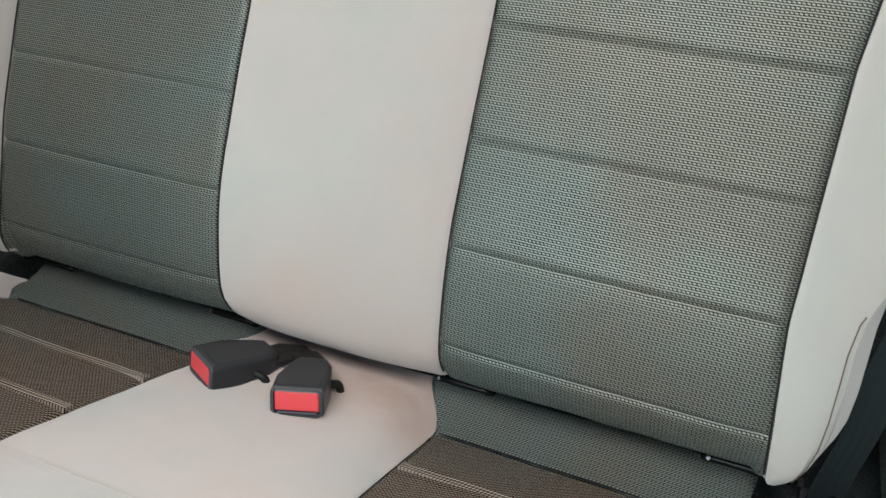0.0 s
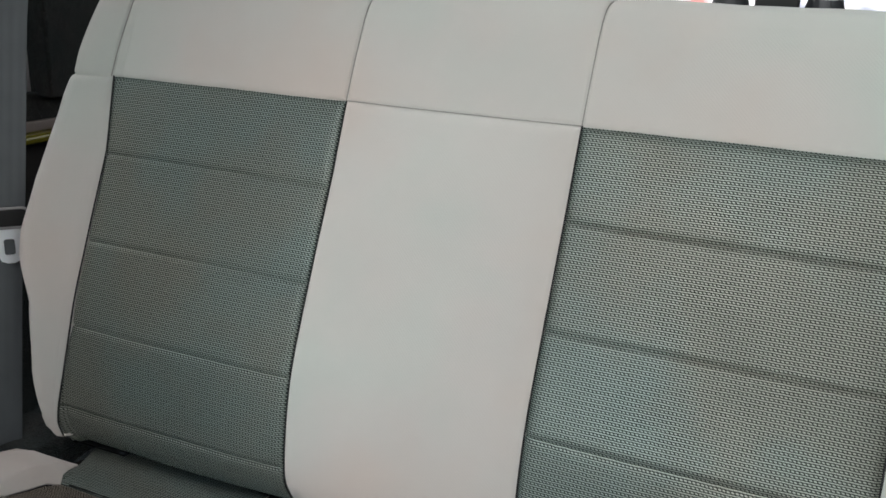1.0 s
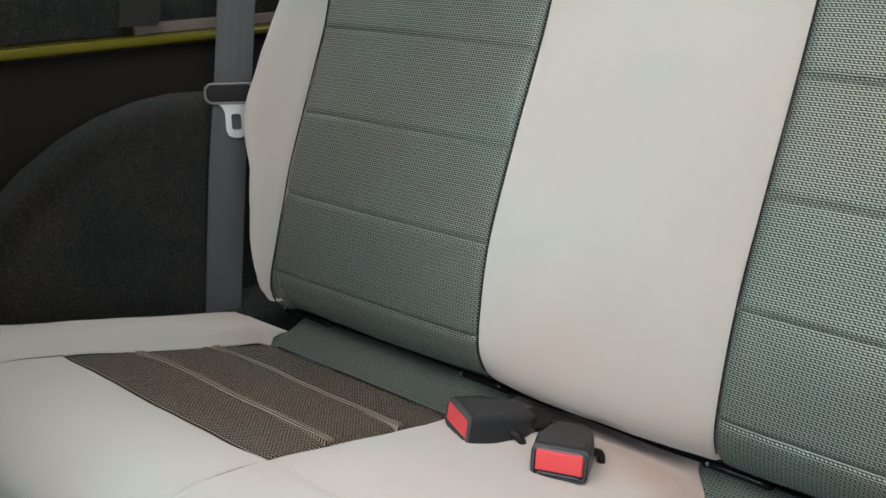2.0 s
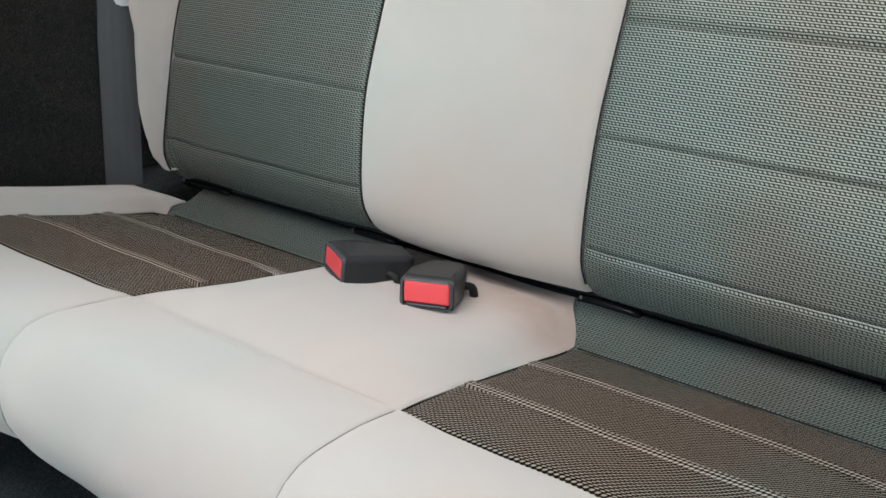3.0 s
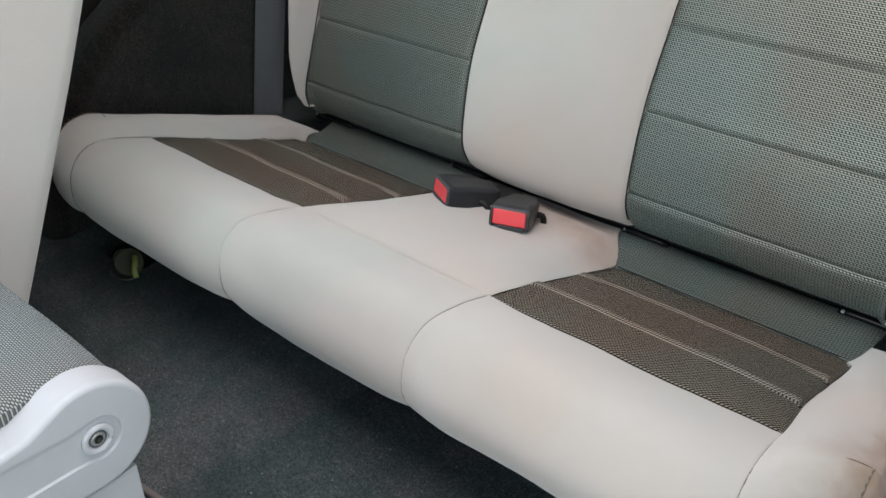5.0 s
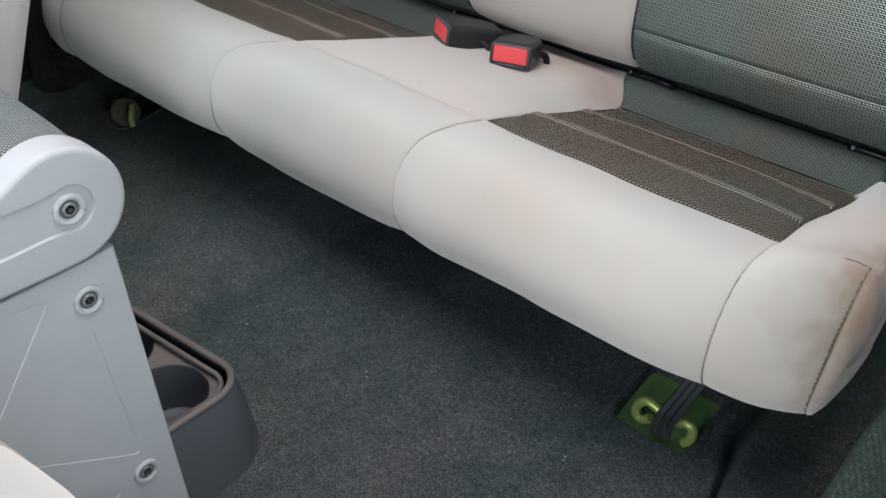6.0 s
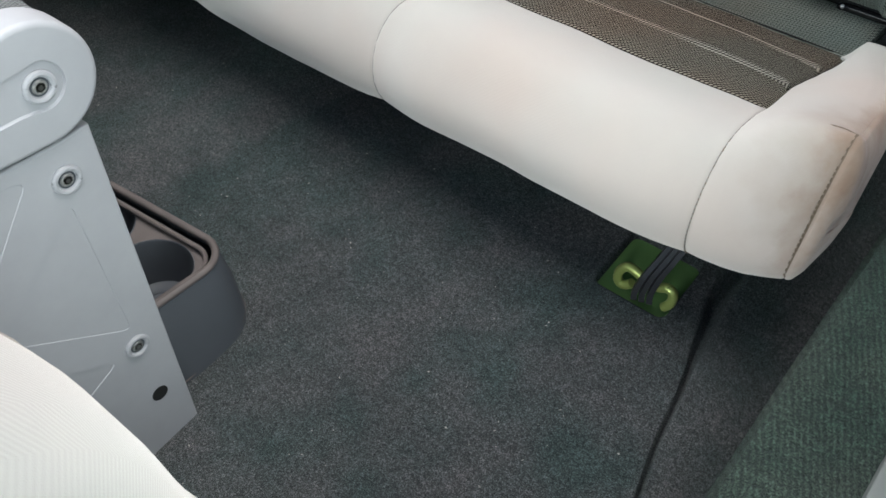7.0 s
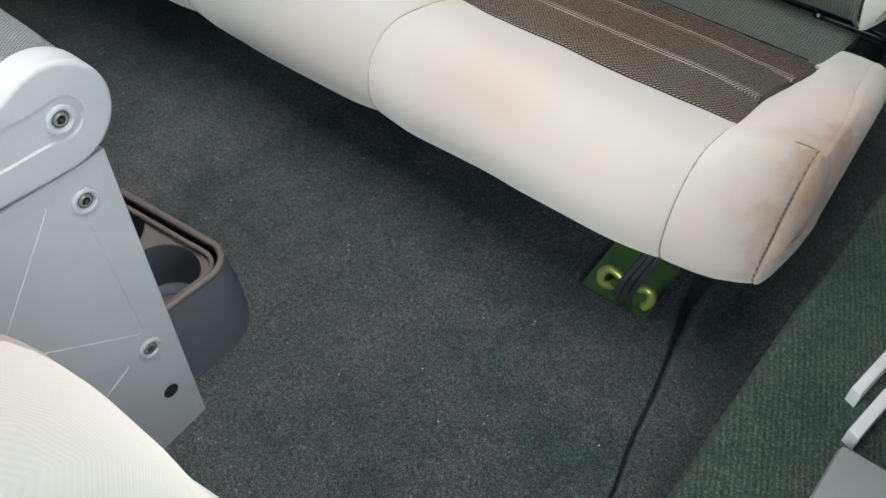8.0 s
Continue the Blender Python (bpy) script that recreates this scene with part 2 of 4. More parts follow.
def webbing_cloth(name, colour):
    m = material(name, colour, 0.6, 0, 0.35)
    n = Nodes(m)
    w = n.add("TexWave", wave_type="BANDS", bands_direction="X")
    n.link(n.add("TexCoord").outputs["UV"], w.inputs["Vector"])
    w.inputs["Scale"].default_value = 95
    n.link(n.mix(n.noise(30, 4), tuple(c * 0.85 for c in colour), tuple(c * 1.15 for c in colour)), n.b.inputs["Base Color"])
    n.bump(w.outputs["Fac"], 0.4, 0.0006)
    return m


WEBBING = webbing_cloth("grey_webbing", (0.094, 0.100, 0.105))
TEAL_WEBBING = webbing_cloth("dark_teal_webbing", (0.034, 0.046, 0.048))
BLACK_WEBBING = webbing_cloth("black_webbing", (0.018, 0.017, 0.016))

GLASS = bpy.data.materials.new("window_glass")
GLASS.use_nodes = True
g = Nodes(GLASS)
g.b.inputs["Base Color"].default_value = (0.9, 0.95, 0.93, 1)
g.b.inputs["Roughness"].default_value = 0.02
g.b.inputs["Transmission Weight"].default_value = 1.0
g.b.inputs["IOR"].default_value = 1.02

OUTSIDE = bpy.data.materials.new("bright_street")
OUTSIDE.use_nodes = True
g = Nodes(OUTSIDE)
blur = g.noise(3.4, 5, 0.62, stretch=(1, 1, 2.2))
tone = g.ramp(blur, [(0.32, (0.22, 0.22, 0.27)), (0.42, (0.62, 0.63, 0.72)), (0.48, (1.0, 1.0, 1.0)), (0.56, (1.0, 0.93, 0.93)), (0.64, (0.80, 0.26, 0.22))])
g.link(tone, g.b.inputs["Emission Color"])
g.b.inputs["Emission Strength"].default_value = 1.5
g.b.inputs["Base Color"].default_value = (0.4, 0.4, 0.4, 1)


# ---- building blocks ----
def part(name, bm, mat, parent=None, label="", smooth=True, shadow=True):
    """Links a bmesh, which lies in world metres, as one mesh object under its thing or part."""
    bmesh.ops.recalc_face_normals(bm, faces=bm.faces)
    me = bpy.data.meshes.new(name)
    bm.to_mesh(me)
    bm.free()
    me.materials.append(mat)
    for p in me.polygons:
        p.use_smooth = smooth
    ob = new(name, me)
    if smooth:
        me.set_sharp_from_angle(angle=radians(42))
        ob.modifiers.new("flat_faces", "WEIGHTED_NORMAL").keep_sharp = True
    if parent is not None:
        ob.parent = parent
        ob.matrix_parent_inverse = Matrix.Translation(-parent.location)
    if label:
        ob["label"] = label
    ob.visible_shadow = shadow
    return ob


def thing(name, base, label, category, group="", kind=""):
    ob = new(name)
    ob.location = base
    ob.empty_display_size = 0.05
    return tagged(ob, label, category, group, kind)


def box(x0, x1, y0, y1, z0, z1, bevel=0.0, segments=2, bm=None):
    bm = bm or bmesh.new()
    made = bmesh.ops.create_cube(bm, size=1)["verts"]
    for v in made:
        v.co = Vector((x0 + (v.co.x + 0.5) * (x1 - x0), y0 + (v.co.y + 0.5) * (y1 - y0), z0 + (v.co.z + 0.5) * (z1 - z0)))
    if bevel:
        edges = list({e for v in made for e in v.link_edges})
        bmesh.ops.bevel(bm, geom=edges, offset=bevel, segments=segments, profile=0.5, affect="EDGES")
    return bm


def prism(points, x0, x1, bevel=0.0, axis="x", segments=2):
    """A solid with the given outline, drawn out along an axis: outline (y, z) for x, (x, y) for z."""
    bm = bmesh.new()
    put = (lambda p, a: (a, p[0], p[1])) if axis == "x" else (lambda p, a: (p[0], p[1], a)) if axis == "z" else (lambda p, a: (p[0], a, p[1]))
    low = [bm.verts.new(put(p, x0)) for p in points]
    high = [bm.verts.new(put(p, x1)) for p in points]
    a, b = bm.faces.new(low), bm.faces.new(high[::-1])
    for i in range(len(points)):
        j = (i + 1) % len(points)
        bm.faces.new((low[j], low[i], high[i], high[j]))
    if bevel:
        bmesh.ops.recalc_face_normals(bm, faces=bm.faces)
        bmesh.ops.bevel(bm, geom=list({e for f in (a, b) for e in f.edges}), offset=bevel, segments=segments, profile=0.5, affect="EDGES")
    return bm


def tube(points, radius, sides=10, bm=None, closed=False):
    """A round bar along a line of points."""
    bm = bm or bmesh.new()
    pts = [Vector(p) for p in points]
    rings = []
    ref = Vector((0.13, 0.31, 0.94))
    for i, p in enumerate(pts):
        a = pts[(i - 1) % len(pts)] if (i or closed) else p
        b = pts[(i + 1) % len(pts)] if (i < len(pts) - 1 or closed) else p
        d = (b - a).normalized()
        s = d.cross(ref).normalized()
        t = d.cross(s)
        rings.append([bm.verts.new(p + radius * (s * math.cos(k * 2 * math.pi / sides) + t * math.sin(k * 2 * math.pi / sides))) for k in range(sides)])
    for i in range(len(rings) if closed else len(rings) - 1):
        a, b = rings[i], rings[(i + 1) % len(rings)]
        for k in range(sides):
            bm.faces.new((a[k], a[(k + 1) % sides], b[(k + 1) % sides], b[k]))
    if not closed:
        bm.faces.new(rings[0])
        bm.faces.new(rings[-1][::-1])
    return bm


def ribbon(points, width_dir, width, thick, bm=None):
    """A flat strap of some thickness along a line of points; UV in metres."""
    bm = bm or bmesh.new()
    uv = bm.loops.layers.uv.verify()
    pts = [Vector(p) for p in points]
    w = Vector(width_dir).normalized()
    rows, run = [], 0
    for i, p in enumerate(pts):
        d = (pts[min(i + 1, len(pts) - 1)] - pts[max(i - 1, 0)]).normalized()
        n = d.cross(w).normalized()
        if i:
            run += (p - pts[i - 1]).length
        rows.append(([bm.verts.new(p + w * width * a + n * thick * b) for a, b in ((-0.5, -0.35), (-0.46, -0.5), (0.46, -0.5), (0.5, -0.35), (0.5, 0.35), (0.46, 0.5), (-0.46, 0.5), (-0.5, 0.35))], run))
    for (a, ra), (b, rb) in zip(rows, rows[1:]):
        for k in range(8):
            f = bm.faces.new((a[k], a[(k + 1) % 8], b[(k + 1) % 8], b[k]))
            for loop, (s, r) in zip(f.loops, ((k, ra), (k + 1, ra), (k + 1, rb), (k, rb))):
                loop[uv].uv = (abs(4 - s) * width / 4, r)
    bm.faces.new(rows[0][0][::-1])
    bm.faces.new(rows[-1][0])
    return bm


def disc(centre, normal, radius, depth, sides=24, bm=None, bevel=0.0):
    """A round plate whose back lies at centre."""
    bm = bm or bmesh.new()
    made = bmesh.ops.create_cone(bm, cap_ends=True, segments=sides, radius1=radius, radius2=radius - bevel, depth=depth)["verts"]
    m = Matrix.Translation(Vector(centre)) @ Vector(normal).to_track_quat("Z", "Y").to_matrix().to_4x4() @ Matrix.Translation((0, 0, depth / 2))
    bmesh.ops.transform(bm, matrix=m, verts=made)
    return bm


def rounded(x0, x1, y0, y1, r, n=6):
    out = []
    for cx, cy, a0 in ((x1 - r, y1 - r, 0), (x0 + r, y1 - r, 90), (x0 + r, y0 + r, 180), (x1 - r, y0 + r, 270)):
        out += [(cx + r * math.cos(radians(a0 + 90 * k / n)), cy + r * math.sin(radians(a0 + 90 * k / n))) for k in range(n + 1)]
    return out


def spline(points, n=6):
    """A smooth line through points in space."""
    p = [Vector(q) for q in points]
    out = []
    for i in range(len(p) - 1):
        a, b, c, d = p[max(i - 1, 0)], p[i], p[i + 1], p[min(i + 2, len(p) - 1)]
        out += [0.5 * (2 * b + (c - a) * t + (2 * a - 5 * b + 4 * c - d) * t * t + (3 * b - a - 3 * c + d) * t ** 3) for t in [k / n for k in range(n)]]
    return out + [p[-1]]


def ease(a, b, x):
    k = min(1.0, max(0.0, (x - a) / (b - a)))
    return k * k * (3 - 2 * k)


def curve(points):
    """A smooth line through (y, z) points: a function of the length along it, and the whole length."""
    p = [Vector((0, *q)) for q in points]
    fine = []
    for i in range(len(p) - 1):
        a, b, c, d = p[max(i - 1, 0)], p[i], p[i + 1], p[min(i + 2, len(p) - 1)]
        for k in range(10):
            t = k / 10
            fine.append(0.5 * (2 * b + (c - a) * t + (2 * a - 5 * b + 4 * c - d) * t * t + (3 * b - a - 3 * c + d) * t ** 3))
    fine.append(p[-1])
    run = np.concatenate(([0], np.cumsum([(b - a).length for a, b in zip(fine, fine[1:])])))
    ys, zs = [q.y for q in fine], [q.z for q in fine]
    stops = [run[10 * i] for i in range(len(p))]
    return (lambda v: (float(np.interp(v, run, ys)), float(np.interp(v, run, zs)))), stops


def ticks(a, b, seams, step):
    """Values from a to b, close together near the ends and the seams."""
    out = {a, b}
    out.update(a + (b - a) * i / max(2, round((b - a) / step)) for i in range(max(2, round((b - a) / step)) + 1))
    for s in (a, b, *seams):
        for d in (0.0, 0.0008, 0.0016, 0.003, 0.005, 0.008, 0.012):
            out.update(q for q in (s - d, s + d) if a <= q <= b)
    out = sorted(out)
    return [q for i, q in enumerate(out) if i == 0 or q - out[i - 1] > 0.0006]


def panel(surface, left, right, v0, v1, seams=(), puff=0.006, step=0.014, edge=0.0035, ridge=0.0, seam_deep=0.003, turn=1, rise=0.0, fine=0.0035):
    """An upholstered panel on a surface(x, v), between two edges x = left(v), right(v), padded in the middle, drawn in at its edges and seams, and turned under all round."""
    bm = bmesh.new()
    uv = bm.loops.layers.uv.verify()
    wide = right((v0 + v1) / 2) - left((v0 + v1) / 2)
    us = [q / wide for q in ticks(0.0, wide, (), step)]
    vs = ticks(v0, v1, seams, step)
    rows = []
    for v in vs:
        row = []
        for s in us:
            l, r = left(v), right(v)
            x = l + (r - l) * s
            p = surface(x, v)
            e = 0.002
            n = (surface(x + e, v) - surface(x - e, v)).cross(surface(x, v + e) - surface(x, v - e)).normalized() * turn
            side = min(s, 1 - s) * (r - l)
            end = min(v - v0, v1 - v)
            d = min(side, end)
            lift = rise + puff * (1 - math.exp(-side / 0.03)) * (1 - math.exp(-end / 0.03)) - edge * math.exp(-((d / fine) ** 2)) + 0.0017 * noise.noise(p * 12) + 0.0007 * noise.noise(p * 31)
            for q in seams:
                lift -= seam_deep * math.exp(-(((v - q) / 0.003) ** 2))
                lift += ridge * math.exp(-(((v - q) - 0.009) / 0.005) ** 2)
            row.append((p + n * lift, n, x, v))
        rows.append(row)
    grid = [[bm.verts.new(q[0]) for q in row] for row in rows]
    nv, nu = len(vs), len(us)

    def face(corners, coords):
        f = bm.faces.new(corners)
        for loop, c in zip(f.loops, coords):
            loop[uv].uv = c

    for j in range(nv - 1):
        for i in range(nu - 1):
            ids = ((j, i), (j, i + 1), (j + 1, i + 1), (j + 1, i))
            face([grid[a][b] for a, b in ids], [(rows[a][b][2], rows[a][b][3]) for a, b in ids])
    rim = [(0, i) for i in range(nu)] + [(j, nu - 1) for j in range(1, nv)] + [(nv - 1, i) for i in range(nu - 2, -1, -1)] + [(j, 0) for j in range(nv - 2, 0, -1)]
    under = [bm.verts.new(rows[j][i][0] - rows[j][i][1] * 0.012) for j, i in rim]
    for k in range(len(rim)):
        a, b = rim[k], rim[(k + 1) % len(rim)]
        face((grid[a[0]][a[1]], under[k], under[(k + 1) % len(rim)], grid[b[0]][b[1]]), [(rows[q[0]][q[1]][2], rows[q[0]][q[1]][3]) for q in (a, a, b, b)])
    return bm


# ---- shell of the car ----
SLOPE = math.tan(radians(9))


def floor_z(y):
    """The floor climbs towards the bench and runs level in front."""
    return max(y, -0.75) * SLOPE if y < 0.35 else 0.35 * SLOPE


RECESSES = ((0.372, 0.449, -0.102, -0.022), (-0.545, -0.462, -0.088, -0.015))


def crease(x, y):
    """The pressed-in fold where the floor carpet turns towards the door sill."""
    wide = 0.0020 + 0.0050 * ease(-0.16, -0.03, y)
    deep = 0.012 + 0.006 * noise.noise(Vector((2.0, y * 17, 0.0))) + 0.012 * ease(-0.16, -0.03, y)
    # The drop towards the sill is added to darken that strip of carpet.
    return -deep * math.exp(-(((x - 0.477) / wide) ** 2)) - 0.042 * ease(0.477, 0.590, x)


def fold(x, y):
    """How far the fold's line strays towards the door at that place."""
    stray = 0.21 * min(0.25, max(0.0, -0.047 - y)) + 0.0045 * noise.noise(Vector((5.0, y * 12, 0.0)))
    return stray * ease(0.452, 0.470, x) * (1 - ease(0.51, 0.67, x))


def floor_sheet():
    """The carpet, with two openings cut for the strikers."""
    bm = bmesh.new()
    xs = {-0.74 + 0.03 * i for i in range(40)} | {0.455 + 0.002 * i for i in range(36)} | {0.473 + 0.001 * i for i in range(9)} | {0.53 + 0.01 * i for i in range(15)} | {x for r in RECESSES for x in r[:2]}
    ys = {-2.0 + 0.04 * j for j in range(83)} | {-0.50 + 0.01 * j for j in range(50)} | {y for r in RECESSES for y in r[2:]}
    xs, ys = sorted(round(x, 4) for x in xs), sorted(round(y, 4) for y in ys)
    rows = [[bm.verts.new((x + fold(x, y), y, floor_z(y) + crease(x, y) + 0.003 * noise.noise(Vector((x * 6, y * 6, 1.7))))) for x in xs] for y in ys]
    inside = lambda x, y: any(r[0] < x < r[1] and r[2] < y < r[3] for r in RECESSES)
    for a, b in zip(rows, rows[1:]):
        for i in range(len(xs) - 1):
            if not inside((a[i].co.x + a[i + 1].co.x) / 2, (a[i].co.y + b[i].co.y) / 2):
                bm.faces.new((a[i], a[i + 1], b[i + 1], b[i]))
    rim = [e for e in bm.edges if len(e.link_faces) == 1 and any(r[0] - 0.002 < v.co.x < r[1] + 0.002 and r[2] - 0.002 < v.co.y < r[3] + 0.002 for r in RECESSES for v in e.verts[:1])]
    low = bmesh.ops.extrude_edge_only(bm, edges=rim)["geom"]
    for v in low:
        if isinstance(v, bmesh.types.BMVert):
            v.co.z -= 0.014
    return bm


floor_ob = part("floor", floor_sheet(), CARPET)
tagged(floor_ob, "dark charcoal cut-pile carpet with lint, sloping up under the bench", "carpet", kind="structure")

def lint():
    """Short pale fibres and crumbs scattered over the carpet."""
    bm = bmesh.new()
    for i in range(300):
        x, y = random.uniform(-0.30, 0.49), random.uniform(-0.60, -0.03)
        if any(r[0] - 0.01 < x < r[1] + 0.01 and r[2] - 0.01 < y < r[3] + 0.01 for r in RECESSES):
            continue
        a, l, w = random.uniform(0, math.pi), random.choice((0.0004, 0.0005, 0.0006, 0.0008, 0.0016)), random.uniform(0.0003, 0.0006)
        if i % 22 == 0:
            l, w = 0.0014, 0.0010
        d, e = Vector((math.cos(a), math.sin(a), 0)) * l, Vector((-math.sin(a), math.cos(a), 0)) * w
        c = Vector((x, y, floor_z(y) + 0.0035))
        q = [bm.verts.new(c + o) for o in (d, e, -d, -e)]
        t = bm.verts.new(c + Vector((0, 0, 0.0008)))
        for k in range(4):
            bm.faces.new((q[k], q[(k + 1) % 4], t))
    return bm


tagged(part("lint", lint(), material("pale_lint", (0.38, 0.37, 0.34), 0.9)), "pale lint fibres and crumbs on the carpet", "lint", kind="stuff")

sill_profile = [(0.604, -0.03), (0.592, 0.03), (0.577, 0.075), (0.573, 0.092), (0.579, 0.106), (0.594, 0.112), (0.63, 0.113), (0.80, 0.112), (0.80, -0.2), (0.604, -0.2)]


def sill_sheet():
    bm = bmesh.new()
    rows = []
    for j in range(84):
        y = -2.0 + 0.04 * j
        row = []
        for k, (x, z) in enumerate(sill_profile):
            w = 0.004 * noise.noise(Vector((x * 9, y * 5, 4.1))) if 1 < k < 8 else 0
            drop = floor_z(y) if k == 0 else 0
            row.append(bm.verts.new((x + w, y, z + drop + w)))
        rows.append(row)
    for a, b in zip(rows, rows[1:]):
        for k in range(len(sill_profile)):
            q = (k + 1) % len(sill_profile)
            bm.faces.new((a[k], a[q], b[q], b[k]))
    bm.faces.new(rows[0])
    bm.faces.new(rows[-1][::-1])
    return bm


tagged(part("door_sill", sill_sheet(), SILL_CARPET), "grey-green ribbed carpet over the raised door sill", "sill carpet", kind="structure")

# rear wheel arches, side trim and body edge, left and right
arch = [(0.30 + 0.42 * math.cos(a), -0.02 + 0.415 * math.sin(a)) for a in [math.pi * k / 22 for k in range(23)]]


def side_wall(sx, name):
    wall = new(name)
    tagged(wall, "black moulded side trim with a rounded wheel arch", "trim", kind="structure")
    X = lambda a, b: (min(sx * a, sx * b), max(sx * a, sx * b))
    y0 = -0.30 if sx > 0 else -1.9
    part("lower_panel", box(*X(0.72, 0.80), y0, 1.25, -0.30, 0.455), BLACK_CLOTH, wall)
    bm = prism([(y, z) for y, z in arch] + [(-0.12, -0.2), (0.72, -0.2)], *X(0.635, 0.722), bevel=0.035, segments=5)
    part("wheel_arch", bm, TRIM, wall)
    part("body_edge", box(*X(0.695, 0.80), y0, 1.25, 0.461, 0.474, 0.0055, 4), EDGE_PAINT, wall, "olive-yellow painted body edge")
    part("rail", box(*X(0.725, 0.80), y0, 1.25, 0.474, 0.530, 0.006), TRIM, wall)
    part("ledge", box(*X(0.716, 0.724), 0.27, 1.25, 0.474, 0.490, 0.003), WARM_TRIM, wall, "beige-grey ledge above the body edge")
    return wall


wall_left = side_wall(-1, "wall_left")
# Added black block that keeps the corner behind the cushion dark.
part("rear_corner_block", box(-0.66, -0.53, 0.275, 0.50, -0.10, 0.092, 0.02, 4), TRIM, wall_left, "black block in the corner behind the cushion")
wall_right = side_wall(1, "wall_right")


def window_ring(x0, x1):
    """The moulded frame round the quarter window, its opening rounded at the corners."""
    bm = bmesh.new()
    loops = []
    for x, inset in ((x0, 0.0), (x1, 0.0)):
        outer = [bm.verts.new((x, y, z)) for y, z in ((-0.28, 0.530), (0.530, 0.530), (0.530, 1.04), (-0.28, 1.04))]
        hole = [bm.verts.new((x, y, z)) for y, z in rounded(-0.21, 0.452, 0.578, 0.90, 0.038)]
        es = [bm.edges.new((q[i], q[(i + 1) % len(q)])) for q in (outer, hole) for i in range(len(q))]
        bmesh.ops.triangle_fill(bm, use_beauty=True, edges=es)
        loops.append((outer, hole))
    for p, q in zip(*loops):
        for i in range(len(p)):
            bm.faces.new((p[i], p[(i + 1) % len(p)], q[(i + 1) % len(p)], q[i]))
    return bm


def quarter_window(sx, name):
    """The hard top's side with its window opening."""
    w = new(name)
    tagged(w, "pale grey hard-top side panel with a rear quarter window", "window", kind="structure")
    X = lambda a, b: (min(sx * a, sx * b), max(sx * a, sx * b))
    part("window_frame", window_ring(*X(0.74, 0.79)), PALE_TRIM, w)
    part("window_post", box(*X(0.70, 0.79), 0.525, 1.25, 0.522, 0.95, 0.006), TRIM, w)
    part("window_post", box(*X(0.735, 0.79), -0.34, 0.105, 0.53, 0.95, 0.008), TRIM, w)
    part("window_head", box(*X(0.74, 0.79), 0.535, 1.25, 0.952, 1.04, 0.008), PALE_TRIM, w)
    part("pane", box(*X(0.770, 0.774), -0.21, 0.46, 0.57, 0.905), GLASS, w, shadow=False)
    return w


quarter_window(-1, "window_1")
quarter_window(1, "window_2")

ceiling = part("ceiling", box(-0.80, 0.80, -0.08, 1.30, 1.04, 1.09, 0.01), PALE_TRIM)
tagged(ceiling, "pale grey hard-top roof lining", "ceiling", kind="structure")
firewall = part("wall_front", box(-0.80, 0.80, -2.05, -2.0, -0.3, 0.72, 0.005), TRIM)
tagged(firewall, "black dashboard and bulkhead", "dashboard", kind="structure")
tail = new("wall_rear")
tagged(tail, "black tailgate with a window over it", "tailgate", kind="structure")
part("lower_panel", box(-0.80, 0.80, 1.25, 1.30, -0.3, 0.66), TRIM, tail)
part("side_post", box(-0.80, -0.56, 1.25, 1.30, 0.66, 1.04), PALE_TRIM, tail)
part("side_post", box(0.56, 0.80, 1.25, 1.30, 0.66, 1.04), PALE_TRIM, tail)
cargo = part("cargo_floor", box(-0.72, 0.72, 0.62, 1.25, 0.06, 0.16, 0.01), CARPET)
tagged(cargo, "charcoal carpeted load floor behind the bench", "carpet", kind="structure")
tagged(part("door_1", box(-0.80, -0.75, -1.35, -0.34, -0.3, 0.50), TRIM), "closed black inner door panel", "door", kind="structure")
pillar = part("wall_pillar", box(-0.79, -0.75, -1.25, -1.15, 0.5, 1.04), TRIM)
tagged(pillar, "black windscreen pillar", "pillar", kind="structure")

street = part("backdrop", box(-4.05, -4.0, -4, 6, -1.2, 3.2), OUTSIDE)
tagged(street, "overexposed street with parked vehicles outside", "street", kind="structure")
street_rear = part("backdrop", box(-4, 4, 5.0, 5.05, -1.2, 3.2), OUTSIDE)
tagged(street_rear, "overexposed street behind the car", "street", kind="structure")
ground = part("ground", box(-60, 60, -60, 60, -0.62, -0.60), carpet_stuff("asphalt", (0.04, 0.04, 0.04), (0.07, 0.07, 0.07), 60))
tagged(ground, "grey asphalt ground under the car", "ground", kind="structure")


# ---- rear bench ----
bench = thing("rear_bench_seat", (0, 0.1, 0.0), "two-tone rear bench seat in pale grey cloth with grey-green mesh inserts", "bench seat")

back_line, bs = curve([(0.304, 0.128), (0.281, 0.150), (0.267, 0.194), (0.282, 0.299), (0.3215, 0.397), (0.367, 0.497), (0.405, 0.588), (0.436, 0.655), (0.456, 0.689), (0.481, 0.705), (0.530, 0.708)])
wing = ([0.12, 0.165, 0.20, 0.24, 0.30, 0.325, 0.345, 0.37, 0.40, 0.46, 0.53, 0.60, 0.72], [0.470, 0.473, 0.483, 0.497, 0.509, 0.516, 0.535, 0.557, 0.566, 0.563, 0.549, 0.541, 0.540])


wing_right = ([0.12, 0.138, 0.147, 0.164, 0.19, 0.21, 0.24, 0.30, 0.325, 0.345, 0.37, 0.40, 0.46, 0.53, 0.60, 0.72], [0.450, 0.468, 0.478, 0.490, 0.500, 0.505, 0.507, 0.507, 0.510, 0.519, 0.545, 0.566, 0.563, 0.549, 0.541, 0.540])


